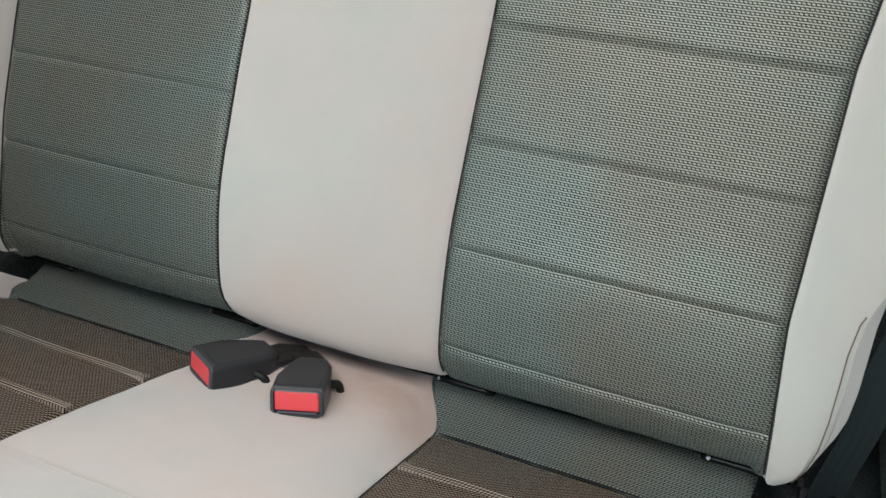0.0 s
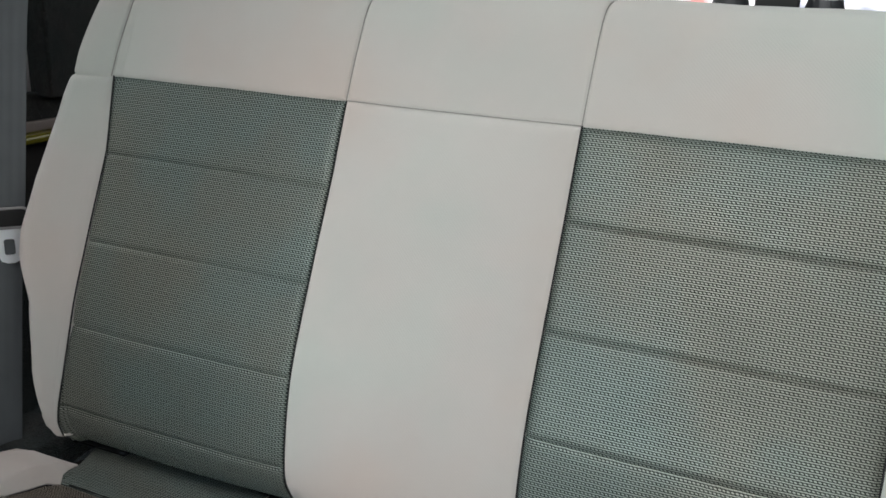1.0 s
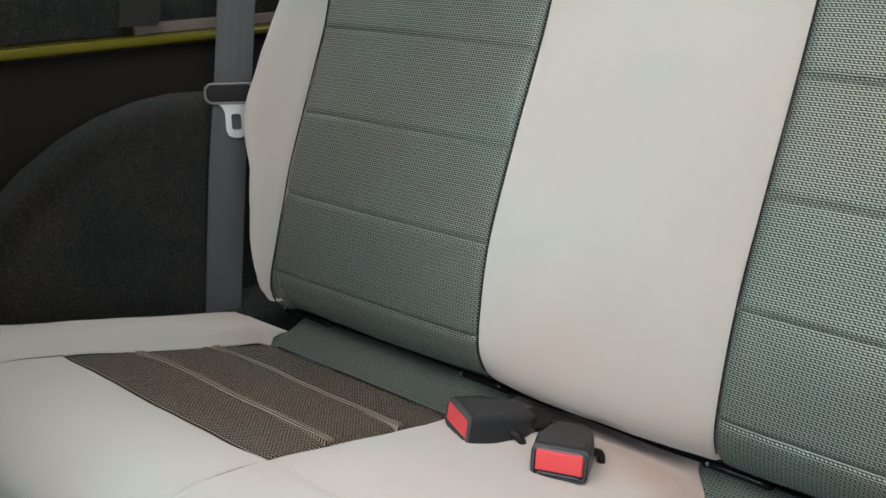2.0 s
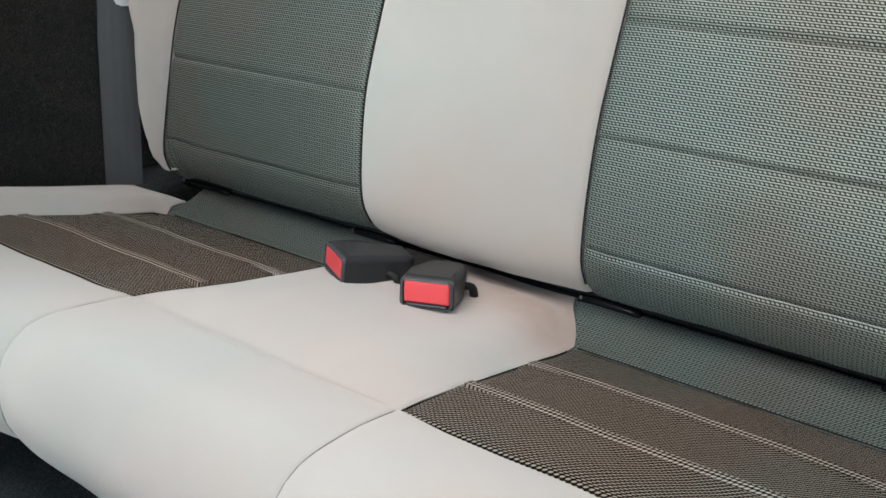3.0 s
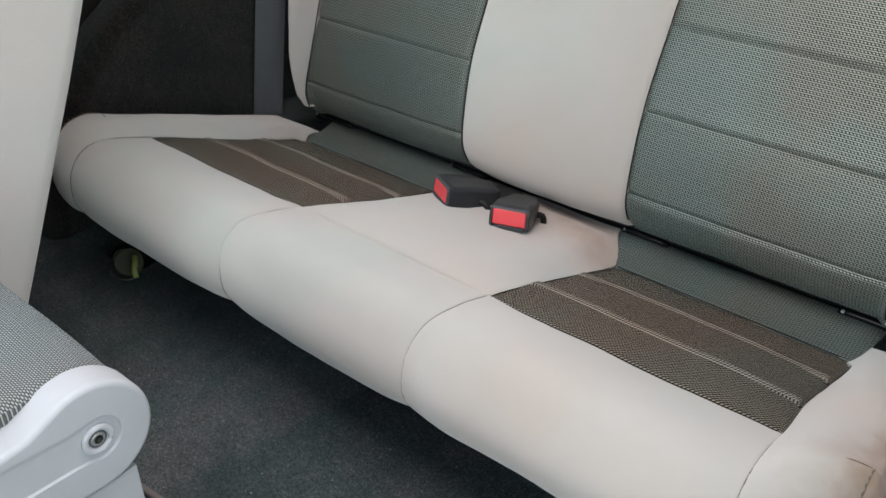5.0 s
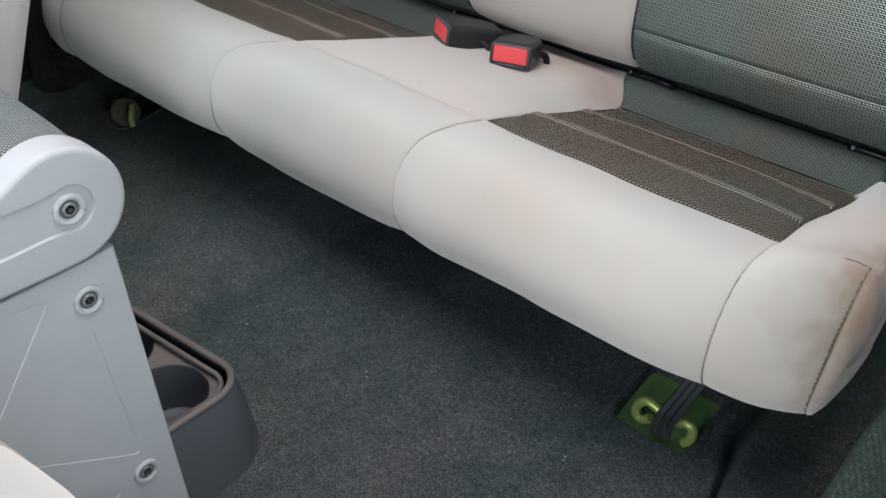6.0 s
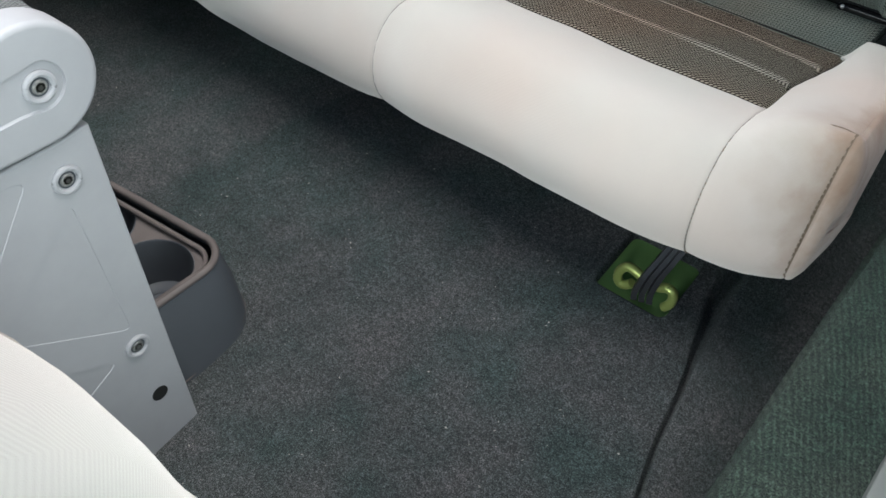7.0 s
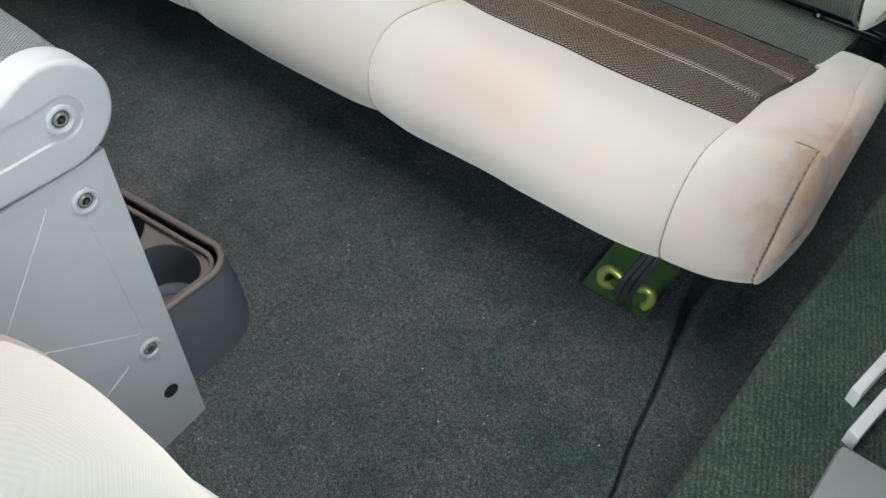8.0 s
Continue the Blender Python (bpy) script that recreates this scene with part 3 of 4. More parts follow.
def back_surface(x, v):
    y, z = back_line(v)
    a = abs(x)
    edge = float(np.interp(z, *(wing if x < 0 else wing_right)))
    if a > 0.45:
        k = (a - 0.45) / max(0.02, edge - 0.45)
        fade = 1 - ease(0.60, 0.70, z)
        y -= 0.020 * math.sin(min(1.0, k) * math.pi * 0.62) * fade
        y += 0.060 * max(0.0, k - 0.62) ** 2 / 0.144 if x < 0 or z > 0.40 else 0.016 * max(0.0, k - 0.70) ** 2 / 0.09
    y -= 0.004 * (1 - ease(0.05, 0.14, a))
    return Vector((x, y, z))


def back_edge(sign, v):
    """The seam between mesh and side bolster."""
    z = back_line(v)[1]
    return sign * float(np.interp(z, [0.12, 0.20, 0.30, 0.40, 0.50, 0.59, 0.7], [0.462, 0.456, 0.448, 0.450, 0.452, 0.462, 0.466]))


def back_outer(sign, v):
    return sign * float(np.interp(back_line(v)[1], *(wing if sign < 0 else wing_right)))


V_BOTTOM, V_TOP, V_CREST = bs[0], bs[6], bs[10]
SEAMS = (bs[2], bs[3], bs[4], bs[5])
MID = 0.1345
part("mesh_panel", panel(back_surface, lambda v: back_edge(-1, v), lambda v: -MID, V_BOTTOM, V_TOP, SEAMS, 0.004, edge=0.0055, ridge=0.0002, seam_deep=0.0030), MESH, bench, "grey-green knitted mesh with cross seams")
part("mesh_panel", panel(back_surface, lambda v: MID, lambda v: back_edge(1, v), V_BOTTOM, V_TOP, SEAMS, 0.004, edge=0.0055, ridge=0.0002, seam_deep=0.0030), MESH, bench, "grey-green knitted mesh with cross seams")
part("centre_panel", panel(back_surface, lambda v: -MID, lambda v: MID, V_BOTTOM, V_TOP, (), 0.010), CLOTH, bench)
part("side_bolster", panel(back_surface, lambda v: back_outer(-1, v), lambda v: back_edge(-1, v), V_BOTTOM + 0.030, V_TOP, (), 0.008), CLOTH, bench)
part("side_bolster", panel(back_surface, lambda v: back_edge(1, v), lambda v: back_outer(1, v), V_BOTTOM + 0.014, V_TOP, (), 0.008), CLOTH, bench)
part("top_panel", panel(back_surface, lambda v: back_outer(-1, v), lambda v: -0.464, V_TOP, V_CREST, (), 0.006, edge=0.003, fine=0.0018), CLOTH, bench)
part("top_panel", panel(back_surface, lambda v: -0.464, lambda v: -MID, V_TOP, V_CREST, (), 0.006, edge=0.003, fine=0.0018), CLOTH, bench)
part("top_panel", panel(back_surface, lambda v: -MID, lambda v: MID, V_TOP, V_CREST, (), 0.006, edge=0.003, fine=0.0018), CLOTH, bench)
part("top_panel", panel(back_surface, lambda v: MID, lambda v: 0.464, V_TOP, V_CREST, (), 0.006, edge=0.003, fine=0.0018), CLOTH, bench)
part("top_panel", panel(back_surface, lambda v: 0.464, lambda v: back_outer(1, v), V_TOP, V_CREST, (), 0.006, edge=0.003, fine=0.0018), CLOTH, bench)


def seam(points, r=0.0006):
    return tube(points, r, 6)


for sx in (-0.464, -MID, MID, 0.464):
    part("seam", seam([back_surface(sx, V_TOP + (V_CREST - V_TOP) * k / 12) + Vector((0, 0.0008, -0.0008)) for k in range(13)]), SEAM, bench, "dark sewn seam")
part("seam", seam([back_surface(-MID + 2 * MID * k / 10, V_TOP) + Vector((0, 0.0012, -0.0006)) for k in range(11)]), SEAM, bench, "dark sewn seam")


for edge_at in (lambda v: back_edge(-1, v), lambda v: -MID, lambda v: MID, lambda v: back_edge(1, v)):
    part("seam", seam([back_surface(edge_at(v), v) + Vector((0, 0.0022, 0)) for v in [V_BOTTOM + 0.03 + (V_TOP - V_BOTTOM - 0.03) * k / 40 for k in range(41)]], 0.0010), GAP_THREAD, bench, "black sewn seam beside the mesh")
side = [V_BOTTOM + 0.055 + 0.165 * k / 24 for k in range(25)]
part("seam", seam([back_surface(back_outer(1, v) - 0.011, v) + Vector((0, -0.0068, 0)) for v in side], 0.0006), STITCH, bench, "brown seam along the bolster")
rows = [[back_surface(back_outer(1, v) - 0.003, v) + Vector((0.0045 * q, 0.002 + 0.012 * q, 0)) for v in side] for q in range(4)]
lining = bmesh.new()
grid = [[lining.verts.new(p) for p in row] for row in rows] + [[lining.verts.new(p + Vector((-0.004, 0.003, 0))) for p in row] for row in rows[::-1]]
for a, b in zip(grid, grid[1:] + grid[:1]):
    for k in range(len(side) - 1):
        lining.faces.new((a[k], a[k + 1], b[k + 1], b[k]))
part("side_lining", lining, WORN_SHADED, bench, "tan side lining of the bolster")


def back_shell():
    """The dark inner body and back of the backrest."""
    bm = bmesh.new()
    rows = []
    for k in range(33):
        v = V_BOTTOM + 0.01 + (V_CREST - V_BOTTOM - 0.01) * k / 32
        y, z = back_line(v)
        e = float(np.interp(z, *wing)) - 0.018
        z = min(z, 0.700)
        back = max(y + 0.02, 0.385 + (z - 0.12) * 0.30)
        rows.append([bm.verts.new((x, q, z)) for x, q in ((-e, y + 0.030), (-0.44, y + 0.009), (0, y + 0.009), (0.44, y + 0.009), (e, y + 0.030), (e, back), (-e, back))])
    for a, b in zip(rows, rows[1:]):
        for i in range(7):
            bm.faces.new((a[i], a[(i + 1) % 7], b[(i + 1) % 7], b[i]))
    bm.faces.new(rows[0][::-1])
    bm.faces.new(rows[-1])
    return bm


part("back_shell", back_shell(), BLACK_CLOTH, bench, "black cloth-covered back of the bench")

# dark shapes over the crest behind the backrest: two knobs and a block
for kx in (0.249, 0.340):
    knob = disc((kx, 0.532, 0.706), (0, -0.1, 1), 0.020, 0.014, 24, bevel=0.004)
    part("crest_knob", knob, BUCKLE, bench, "round black knob on the crest")
part("crest_block", box(0.272, 0.316, 0.540, 0.556, 0.690, 0.752, 0.004), BLACK, bench, "black block between the knobs")

# cushion
seat_line, cs = curve([(0.322, 0.114), (0.284, 0.105), (0.243, 0.101), (0.16, 0.128), (0.073, 0.157), (0.0, 0.180), (-0.030, 0.188), (-0.080, 0.201), (-0.124, 0.2035), (-0.149, 0.187), (-0.160, 0.158), (-0.156, 0.125), (-0.132, 0.099), (-0.07, 0.086)])


def seat_surface(x, v):
    y, z = seat_line(v)
    a = abs(x)
    if y > -0.05 and a < 0.16:
        hump = float(np.interp(y, [-0.03, 0.05, 0.165, 0.235, 0.272, 0.295, 0.33], [0.002, 0.011, 0.0165, 0.030, 0.020, 0.002, -0.004]))
        z += hump * (1 - ease(0.104, 0.146, a))
    if a > 0.44:
        up = float(np.interp(y, [-0.16, -0.13, -0.09, -0.05, 0.0, 0.18, 0.240, 0.260, 0.279, 0.31], [0.0, 0.008, 0.016, 0.016, 0.013, 0.019, 0.022, 0.017, 0.0, 0.0]))
        z += up * ease(0.446, 0.505 - 0.044 * ease(0.08, 0.24, y), a) * (1 - ease(cs[8], cs[10], v))
    if v > cs[6] and a > 0.36:
        y += (12.2 if x > 0 else 3.0) * (a - 0.36) ** 3 * ease(cs[6], cs[9], v) * (1 - 0.45 * ease(cs[10], cs[12], v))
    if x > 0.15 and v > cs[9]:
        z += 0.0055 * math.sin(math.pi * min(1.0, (x - 0.15) / 0.36)) * ease(cs[9], cs[11], v)
    if v > cs[6]:
        y += 0.0035 * math.exp(-(((a - 0.143) / 0.03) ** 2))
    return Vector((x, y, z))


def seat_panel(left, right, v0, v1, seams=(), puff=0.006, **kw):
    return panel(seat_surface, left, right, v0, v1, seams, puff, turn=-1, **kw)


def end_surface(s, x, v):
    """The rounded end of the cushion: x runs from the stitched seam outwards and under."""
    p = seat_surface(s * EDGE(s, v), v)
    swell = float(np.interp(p.y, [-0.12, -0.05, 0.07, 0.17], [0.010, 0.016, 0.017, 0.028])) if s > 0 else 0.017
    k = x / 0.075 * math.pi / 2
    a, b = Vector((0, -0.075, 0.148)), Vector((0, 0.24, 0.085))
    f = min(1.0, max(0.0, (Vector((0, p.y, p.z)) - a).dot(b - a) / (b - a).length_squared))
    d = a.lerp(b, f) - Vector((0, p.y, p.z))
    return p + Vector((s * swell * math.sin(k), 0, 0)) + d * 0.85 * (1 - math.cos(k))


def stitches(points, up, lift, pitch=0.0042):
    """Short raised threads one after another along a line."""
    bm = bmesh.new()
    run = 0.0
    for a, b in zip(points, points[1:]):
        run += (b - a).length
        if run < pitch:
            continue
        run = 0.0
        d = (b - a).normalized()
        c = b + up.normalized() * lift
        side = d.cross(up).normalized() * 0.0005
        h = up.normalized() * 0.0006
        lo = [bm.verts.new(c + d * q * 0.0015 + w) for q in (-1, 1) for w in (side, -side)]
        hi = [bm.verts.new(c + d * q * 0.0009 + h) for q in (-1, 1)]
        for f in ((lo[0], lo[2], hi[1], hi[0]), (lo[3], lo[1], hi[0], hi[1]), (lo[1], lo[0], hi[0]), (lo[2], lo[3], hi[1])):
            bm.faces.new(f)
    return bm


C_EDGE = lambda v: S_MID(v) - 0.036 * (1 - ease(cs[0], cs[2], v))
S_MID = lambda v: 0.1445 - 0.004 * ease(cs[7], cs[10], v)


def S_OUT(v):
    """The seam between seat mesh and side bolster, with a rounded corner at the back."""
    if v < cs[2]:
        return 0.450 + 0.010 * (cs[2] - v) / (cs[2] - cs[0])
    d = v - cs[2]
    return 0.450 + 0.0075 * ease(cs[4], cs[6], v) + 0.004 * ease(cs[6], cs[10], v) - (0.020 - math.sqrt(max(0.0, 0.0004 - (0.020 - d) ** 2)) if d < 0.020 else 0.0)


def EDGE(s, v):
    """The seam between bolster and end panel; by the door it draws in towards the backrest."""
    return float(np.interp(seat_line(v)[0], [-0.05, 0.04, 0.10, 0.14, 0.23], [0.533, 0.526, 0.517, 0.508, 0.496])) if s > 0 else 0.533


def end_cap(s):
    """Closes the end of the cushion inside the rounded end panel."""
    bm = bmesh.new()
    rim = [end_surface(s, 0.0745, cs[1] + 0.010 + (cs[13] - cs[1] - 0.010) * k / 30) for k in range(31)]
    out = [bm.verts.new((p.x - s * 0.0008, p.y, p.z)) for p in rim]
    into = [bm.verts.new((s * 0.46, p.y, p.z)) for p in rim]
    for i in range(len(rim)):
        j = (i + 1) % len(rim)
        bm.faces.new((out[i], out[j], into[j], into[i]))
    bm.faces.new(out)
    bm.faces.new(into)
    bmesh.ops.triangulate(bm, faces=bm.faces)
    return bm


lines = [cs[2] + (cs[6] - cs[2]) * q for q in (0.352, 0.722)]
CORNER = cs[7] - 0.012
for s in (-1, 1):
    a, b = (lambda v: -S_OUT(v), lambda v: -S_MID(v)) if s < 0 else (S_MID, S_OUT)
    part("seat_mesh_panel", seat_panel(a, b, cs[2], cs[6], lines, 0.005, seam_deep=0.004, ridge=0.002), DIMMED_MESH, bench, "knitted mesh with two cross seams, low-angle dimming painted in as taupe")
    a2, b2 = (lambda v: -S_OUT(min(v, cs[2] - 1e-6)), lambda v: -C_EDGE(v)) if s < 0 else (C_EDGE, lambda v: S_OUT(min(v, cs[2] - 1e-6)))
    part("rear_strip", seat_panel(a2, b2, cs[0], cs[2], (), 0.003), MESH, bench, "grey-green knitted mesh strip")
    a, b = (lambda v: -S_OUT(v), lambda v: -S_MID(v)) if s < 0 else (S_MID, S_OUT)
    part("front_roll", seat_panel(a, b, cs[6], cs[13], (), 0.0035, edge=0.0010, fine=0.0014), CLOTH, bench)
    a, b = (lambda v: -EDGE(-1, v), lambda v: -S_OUT(v)) if s < 0 else (S_OUT, lambda v: EDGE(1, v))
    part("seat_bolster", seat_panel(a, b, cs[1] + 0.004, cs[13], (), 0.004, edge=0.0008, fine=0.0012), WORN_SHADED if s > 0 else CLOTH, bench, "pale grey cloth bolster, rubbed brown at its corner" if s > 0 else "")
    for q in lines:
        part("seam_bead", seat_panel((lambda v: -S_OUT(v) + 0.004) if s < 0 else (lambda v: S_MID(v) + 0.004), (lambda v: -S_MID(v) - 0.004) if s < 0 else (lambda v: S_OUT(v) - 0.004), q - 0.0125, q - 0.0010, (), 0.012, edge=0.002, step=0.02, rise=0.0045), LIT_MESH, bench, "raised row of mesh along the seam, brightness painted in")
    part("end_panel", panel(lambda x, v: end_surface(s, x, v), lambda v: 0.0, lambda v: 0.075, cs[1] + 0.010, cs[13], (), 0.002, turn=-s, edge=0.0003, fine=0.0012), WORN_SHADED if s > 0 else CLOTH, bench, "pale grey cloth end panel with topstitching")
    part("end_cap", end_cap(s), WORN_SHADED if s > 0 else CLOTH, bench)
    part("topstitching", stitches([seat_surface(s * (EDGE(s, v) - 0.0010), v) for v in [CORNER + (cs[13] - CORNER) * k / 60 for k in range(61)]], Vector((s * 0.2, -0.5, 0.8)), 0.0024), STITCH, bench, "row of brown topstitching")
    part("topstitching", stitches([seat_surface(s * S_OUT(v), v) for v in [cs[6] + 0.01 + (cs[12] - cs[6]) * k / 50 for k in range(51)]], Vector((0, -0.6, 0.8)), 0.0), SEAM, bench, "row of dark stitches in the seam")
part("centre_seat_panel", seat_panel(lambda v: -C_EDGE(v), C_EDGE, cs[0] + 0.004, cs[6], (), 0.003, edge=0.0012, fine=0.002), CENTRE, bench, "pale grey cloth centre seat, rubbed brown behind the buckles")
part("front_roll", seat_panel(lambda v: -S_MID(v), S_MID, cs[6], cs[13], (), 0.0035, edge=0.0010, fine=0.0014), CLOTH, bench)


for s in (-1, 1):
    part("seam", tube([end_surface(s, 0.0005, CORNER + (cs[13] - CORNER) * k / 40) for k in range(41)], 0.0006, 6), STITCH, bench, "brown sewn seam round the end")
    part("seam", tube([seat_surface(s * (EDGE(s, CORNER) - 0.030 + 0.030 * k / 8), CORNER) + Vector((0, 0, 0.0030 * math.sin(math.pi * k / 8))) for k in range(9)], 0.0004, 6), STITCH, bench, "short brown seam across the corner")
    part("seam", tube([seat_surface(s * S_OUT(v), v) - Vector((0, -0.0006, 0.0006)) for v in [cs[6] + (cs[12] - cs[6]) * k / 30 for k in range(31)]], 0.0006, 6), STITCH, bench, "dark sewn seam")
    part("seam", tube([seat_surface(s * S_MID(v), v) - Vector((0, -0.0008, 0.0010)) for v in [cs[6] + (cs[12] - cs[6]) * k / 30 for k in range(31)]], 0.0004, 6), SEAM, bench, "dark sewn seam")


    part("seam", tube([seat_surface(s * (0.150 + 0.282 * k / 24), cs[2]) + Vector((0, 0, 0.0001)) for k in range(25)], 0.0008, 6), GAP_THREAD, bench, "black sewn seam before the strip")
    for line in (S_OUT, S_MID):
        part("seam", tube([seat_surface(s * line(v), v) + Vector((0, 0, -0.0022)) for v in [cs[2] + 0.012 + (cs[6] - cs[2] - 0.012) * k / 30 for k in range(31)]], 0.0007, 6), GAP_THREAD, bench, "black sewn seam beside the mesh")


def inside_line(inset):
    """The cushion's profile drawn in by some metres, closed along the underside."""
    out = []
    for k in range(41):
        v = cs[0] + (cs[13] - cs[0]) * k / 40
        a, b = Vector(seat_line(max(0, v - 0.004))), Vector(seat_line(min(cs[13], v + 0.004)))
        t = (b - a).normalized()
        y, z = seat_line(v)
        out.append((y - t.y * inset, z + t.x * inset if t.x < -0.2 or k < 28 else z + 0.004))
    return out + [(0.0, 0.076), (0.25, 0.056), (0.31, 0.075)]


for x0, x1, inset in ((-0.40, 0.40, 0.015), (0.40, 0.50, 0.046), (-0.50, -0.40, 0.046)):
    part("seat_base", prism(inside_line(inset), x0, x1), BLACK_CLOTH, bench, "black cloth underside of the cushion")

for sx in (-0.45, -0.155, 0.148, 0.448):
    w = 0.032 if abs(sx) < 0.3 else 0.042
    rod = spline([(sx - w, 0.318, 0.110), (sx - w + 0.006, 0.312, 0.1165), (sx, 0.311, 0.1175), (sx + w - 0.006, 0.312, 0.1165), (sx + w, 0.318, 0.110)], 4)
    hinge = part("hinge_bracket", tube(rod, 0.0046, 10), GLOSS_BLACK, bench, "glossy black steel hinge rod")
    part("hinge_pin", disc((sx - w + 0.004, 0.309, 0.1175), (0, -0.8, 0.6), 0.0026, 0.003, 10, bevel=0.0008), STEEL, hinge, "small steel pin head")
part("hinge_tube", tube([(-0.50, 0.328, 0.104), (0.50, 0.328, 0.104)], 0.006), BLACK, bench)
for sx in (-0.40, 0.40):
    part("rear_leg", box(sx - 0.02, sx + 0.02, 0.26, 0.30, floor_z(0.28) - 0.002, 0.09, 0.003), BLACK, bench)


# ---- floor strikers ----
def carpet_collar(r):
    """The carpet's soft cut edge round a recess: square outside, rounded inside."""
    bm = bmesh.new()
    n = 28
    inner = rounded(r[0] - 0.002, r[1] + 0.002, r[2] - 0.002, r[3] + 0.002, 0.010)
    rows = []
    for grow, up in ((0.012, -0.003), (0.006, 0.0014), (0.001, 0.0022), (-0.0020, 0.0005), (-0.0035, -0.011)):
        cx, cy = (r[0] + r[1]) / 2, (r[2] + r[3]) / 2
        row = []
        for x, y in inner:
            d = Vector((x - cx, y - cy))
            p = d + d.normalized() * grow
            row.append(bm.verts.new((cx + p.x, cy + p.y, floor_z(cy + p.y) + up + 0.0008 * noise.noise(Vector((x * 90, y * 90, up * 200))))))
        rows.append(row)
    for a, b in zip(rows, rows[1:]):
        for i in range(n):
            bm.faces.new((a[i], a[(i + 1) % n], b[(i + 1) % n], b[i]))
    return bm


def curled_striker(r):
    x, y = (r[0] + r[1]) / 2, (r[2] + r[3]) / 2
    z = floor_z(y) - 0.013
    st = thing("floor_striker", (x, y, z), "lime green floor recess with a curled zinc-plated striker wire", "seat latch", "floor strikers")
    tilt = lambda px, py, pz: (x + px, y + py, z + py * SLOPE + pz)
    bm = box(-0.060, 0.060, -0.060, 0.060, -0.004, 0.001, 0.002, 1)
    for v in bm.verts:
        v.co = Vector(tilt(*v.co))
    part("recess_plate", bm, PAINT, st, "lime green painted steel plate")
    part("carpet_edge", carpet_collar(r), CARPET, st, "cut carpet edge round the recess")
    ring = [(-0.0055, 0.016), (-0.0125, 0.0085), (-0.0195, 0.0095), (-0.0215, 0.0195), (-0.0175, 0.0295), (-0.0115, 0.0340), (-0.0030, 0.0325), (0.0065, 0.0290), (0.0155, 0.0275), (0.0235, 0.0300), (0.0285, 0.0335), (0.0345, 0.0320), (0.0365, 0.0255), (0.0355, 0.0165), (0.0305, 0.0080)]
    part("striker_wire", tube(spline([tilt(px, -0.023, pz) for px, pz in ring], 3), 0.0048, 12), ZINC, st, "yellow zinc-plated bent steel wire")
    for k, d in enumerate((-0.008, -0.001, 0.006)):
        bend = [(d + 0.014, -0.040 + 0.002 * k, 0.021), (d + 0.013, -0.039 + 0.002 * k, 0.028 + 0.002 * k), (d + 0.015, -0.032 + 0.002 * k, 0.042 + 0.002 * k), (d + 0.020, -0.016, 0.056 + 0.003 * k), (d + 0.026, 0.004, 0.076 + 0.003 * k)]
        part("latch_hook", ribbon(spline([tilt(*p) for p in bend], 4), (1, 0.5, 0), 0.0058, 0.0075), BUCKLE, bench, "black latch hook over the striker")
    return st


def disc_latch(r):
    x, y = (r[0] + r[1]) / 2, (r[2] + r[3]) / 2
    z = floor_z(y) - 0.013
    st = thing("floor_striker", (x, y, z), "olive steel floor latch with a round plate and a bright pin", "seat latch", "floor strikers")
    cx, cy = -0.476, -0.088
    cz = floor_z(cy)
    # Added black plate keeps the recess dark behind the latch.
    bm = box(-0.055, 0.055, -0.050, 0.050, -0.004, 0.001, 0.002, 1)
    for v in bm.verts:
        v.co += Vector((x, y, z + v.co.y * SLOPE))
    part("recess_plate", bm, BLACK, st, "black plate filling the recess")
    part("carpet_edge", carpet_collar(r), CARPET, st, "cut carpet edge round the recess")
    lean = Vector((0.55, -0.42, 0.70)).normalized()
    part("latch_plate", disc((cx, cy, cz + 0.014), lean, 0.0215, 0.005, 28, bevel=0.0016), OLIVE, st, "dull olive round latch plate")
    part("latch_pin", tube(spline([(cx + 0.015, cy + 0.002, cz + 0.028), (cx + 0.024, cy - 0.003, cz + 0.027), (cx + 0.030, cy - 0.010, cz + 0.018), (cx + 0.036, cy - 0.012, cz + 0.008)], 4), 0.0042, 12), ZINC, st, "bright zinc-plated bent pin")
    part("claw", tube(spline([(cx - 0.018, cy + 0.004, cz + 0.026), (cx - 0.025, cy - 0.002, cz + 0.023), (cx - 0.029, cy - 0.008, cz + 0.012)], 4), 0.0026, 8), OLIVE, st)
    ring = [(cx + 0.004 + 0.025 * math.cos(a), cy - 0.012 + 0.017 * math.sin(a), cz + 0.004) for a in [math.pi * (1.1 + 0.85 * k / 16) for k in range(17)]]
    part("base_ring", tube(ring, 0.0013, 8), OLIVE, st, "thin plated ring at the base")
    return st


curled_striker(RECESSES[0])
disc_latch(RECESSES[1])


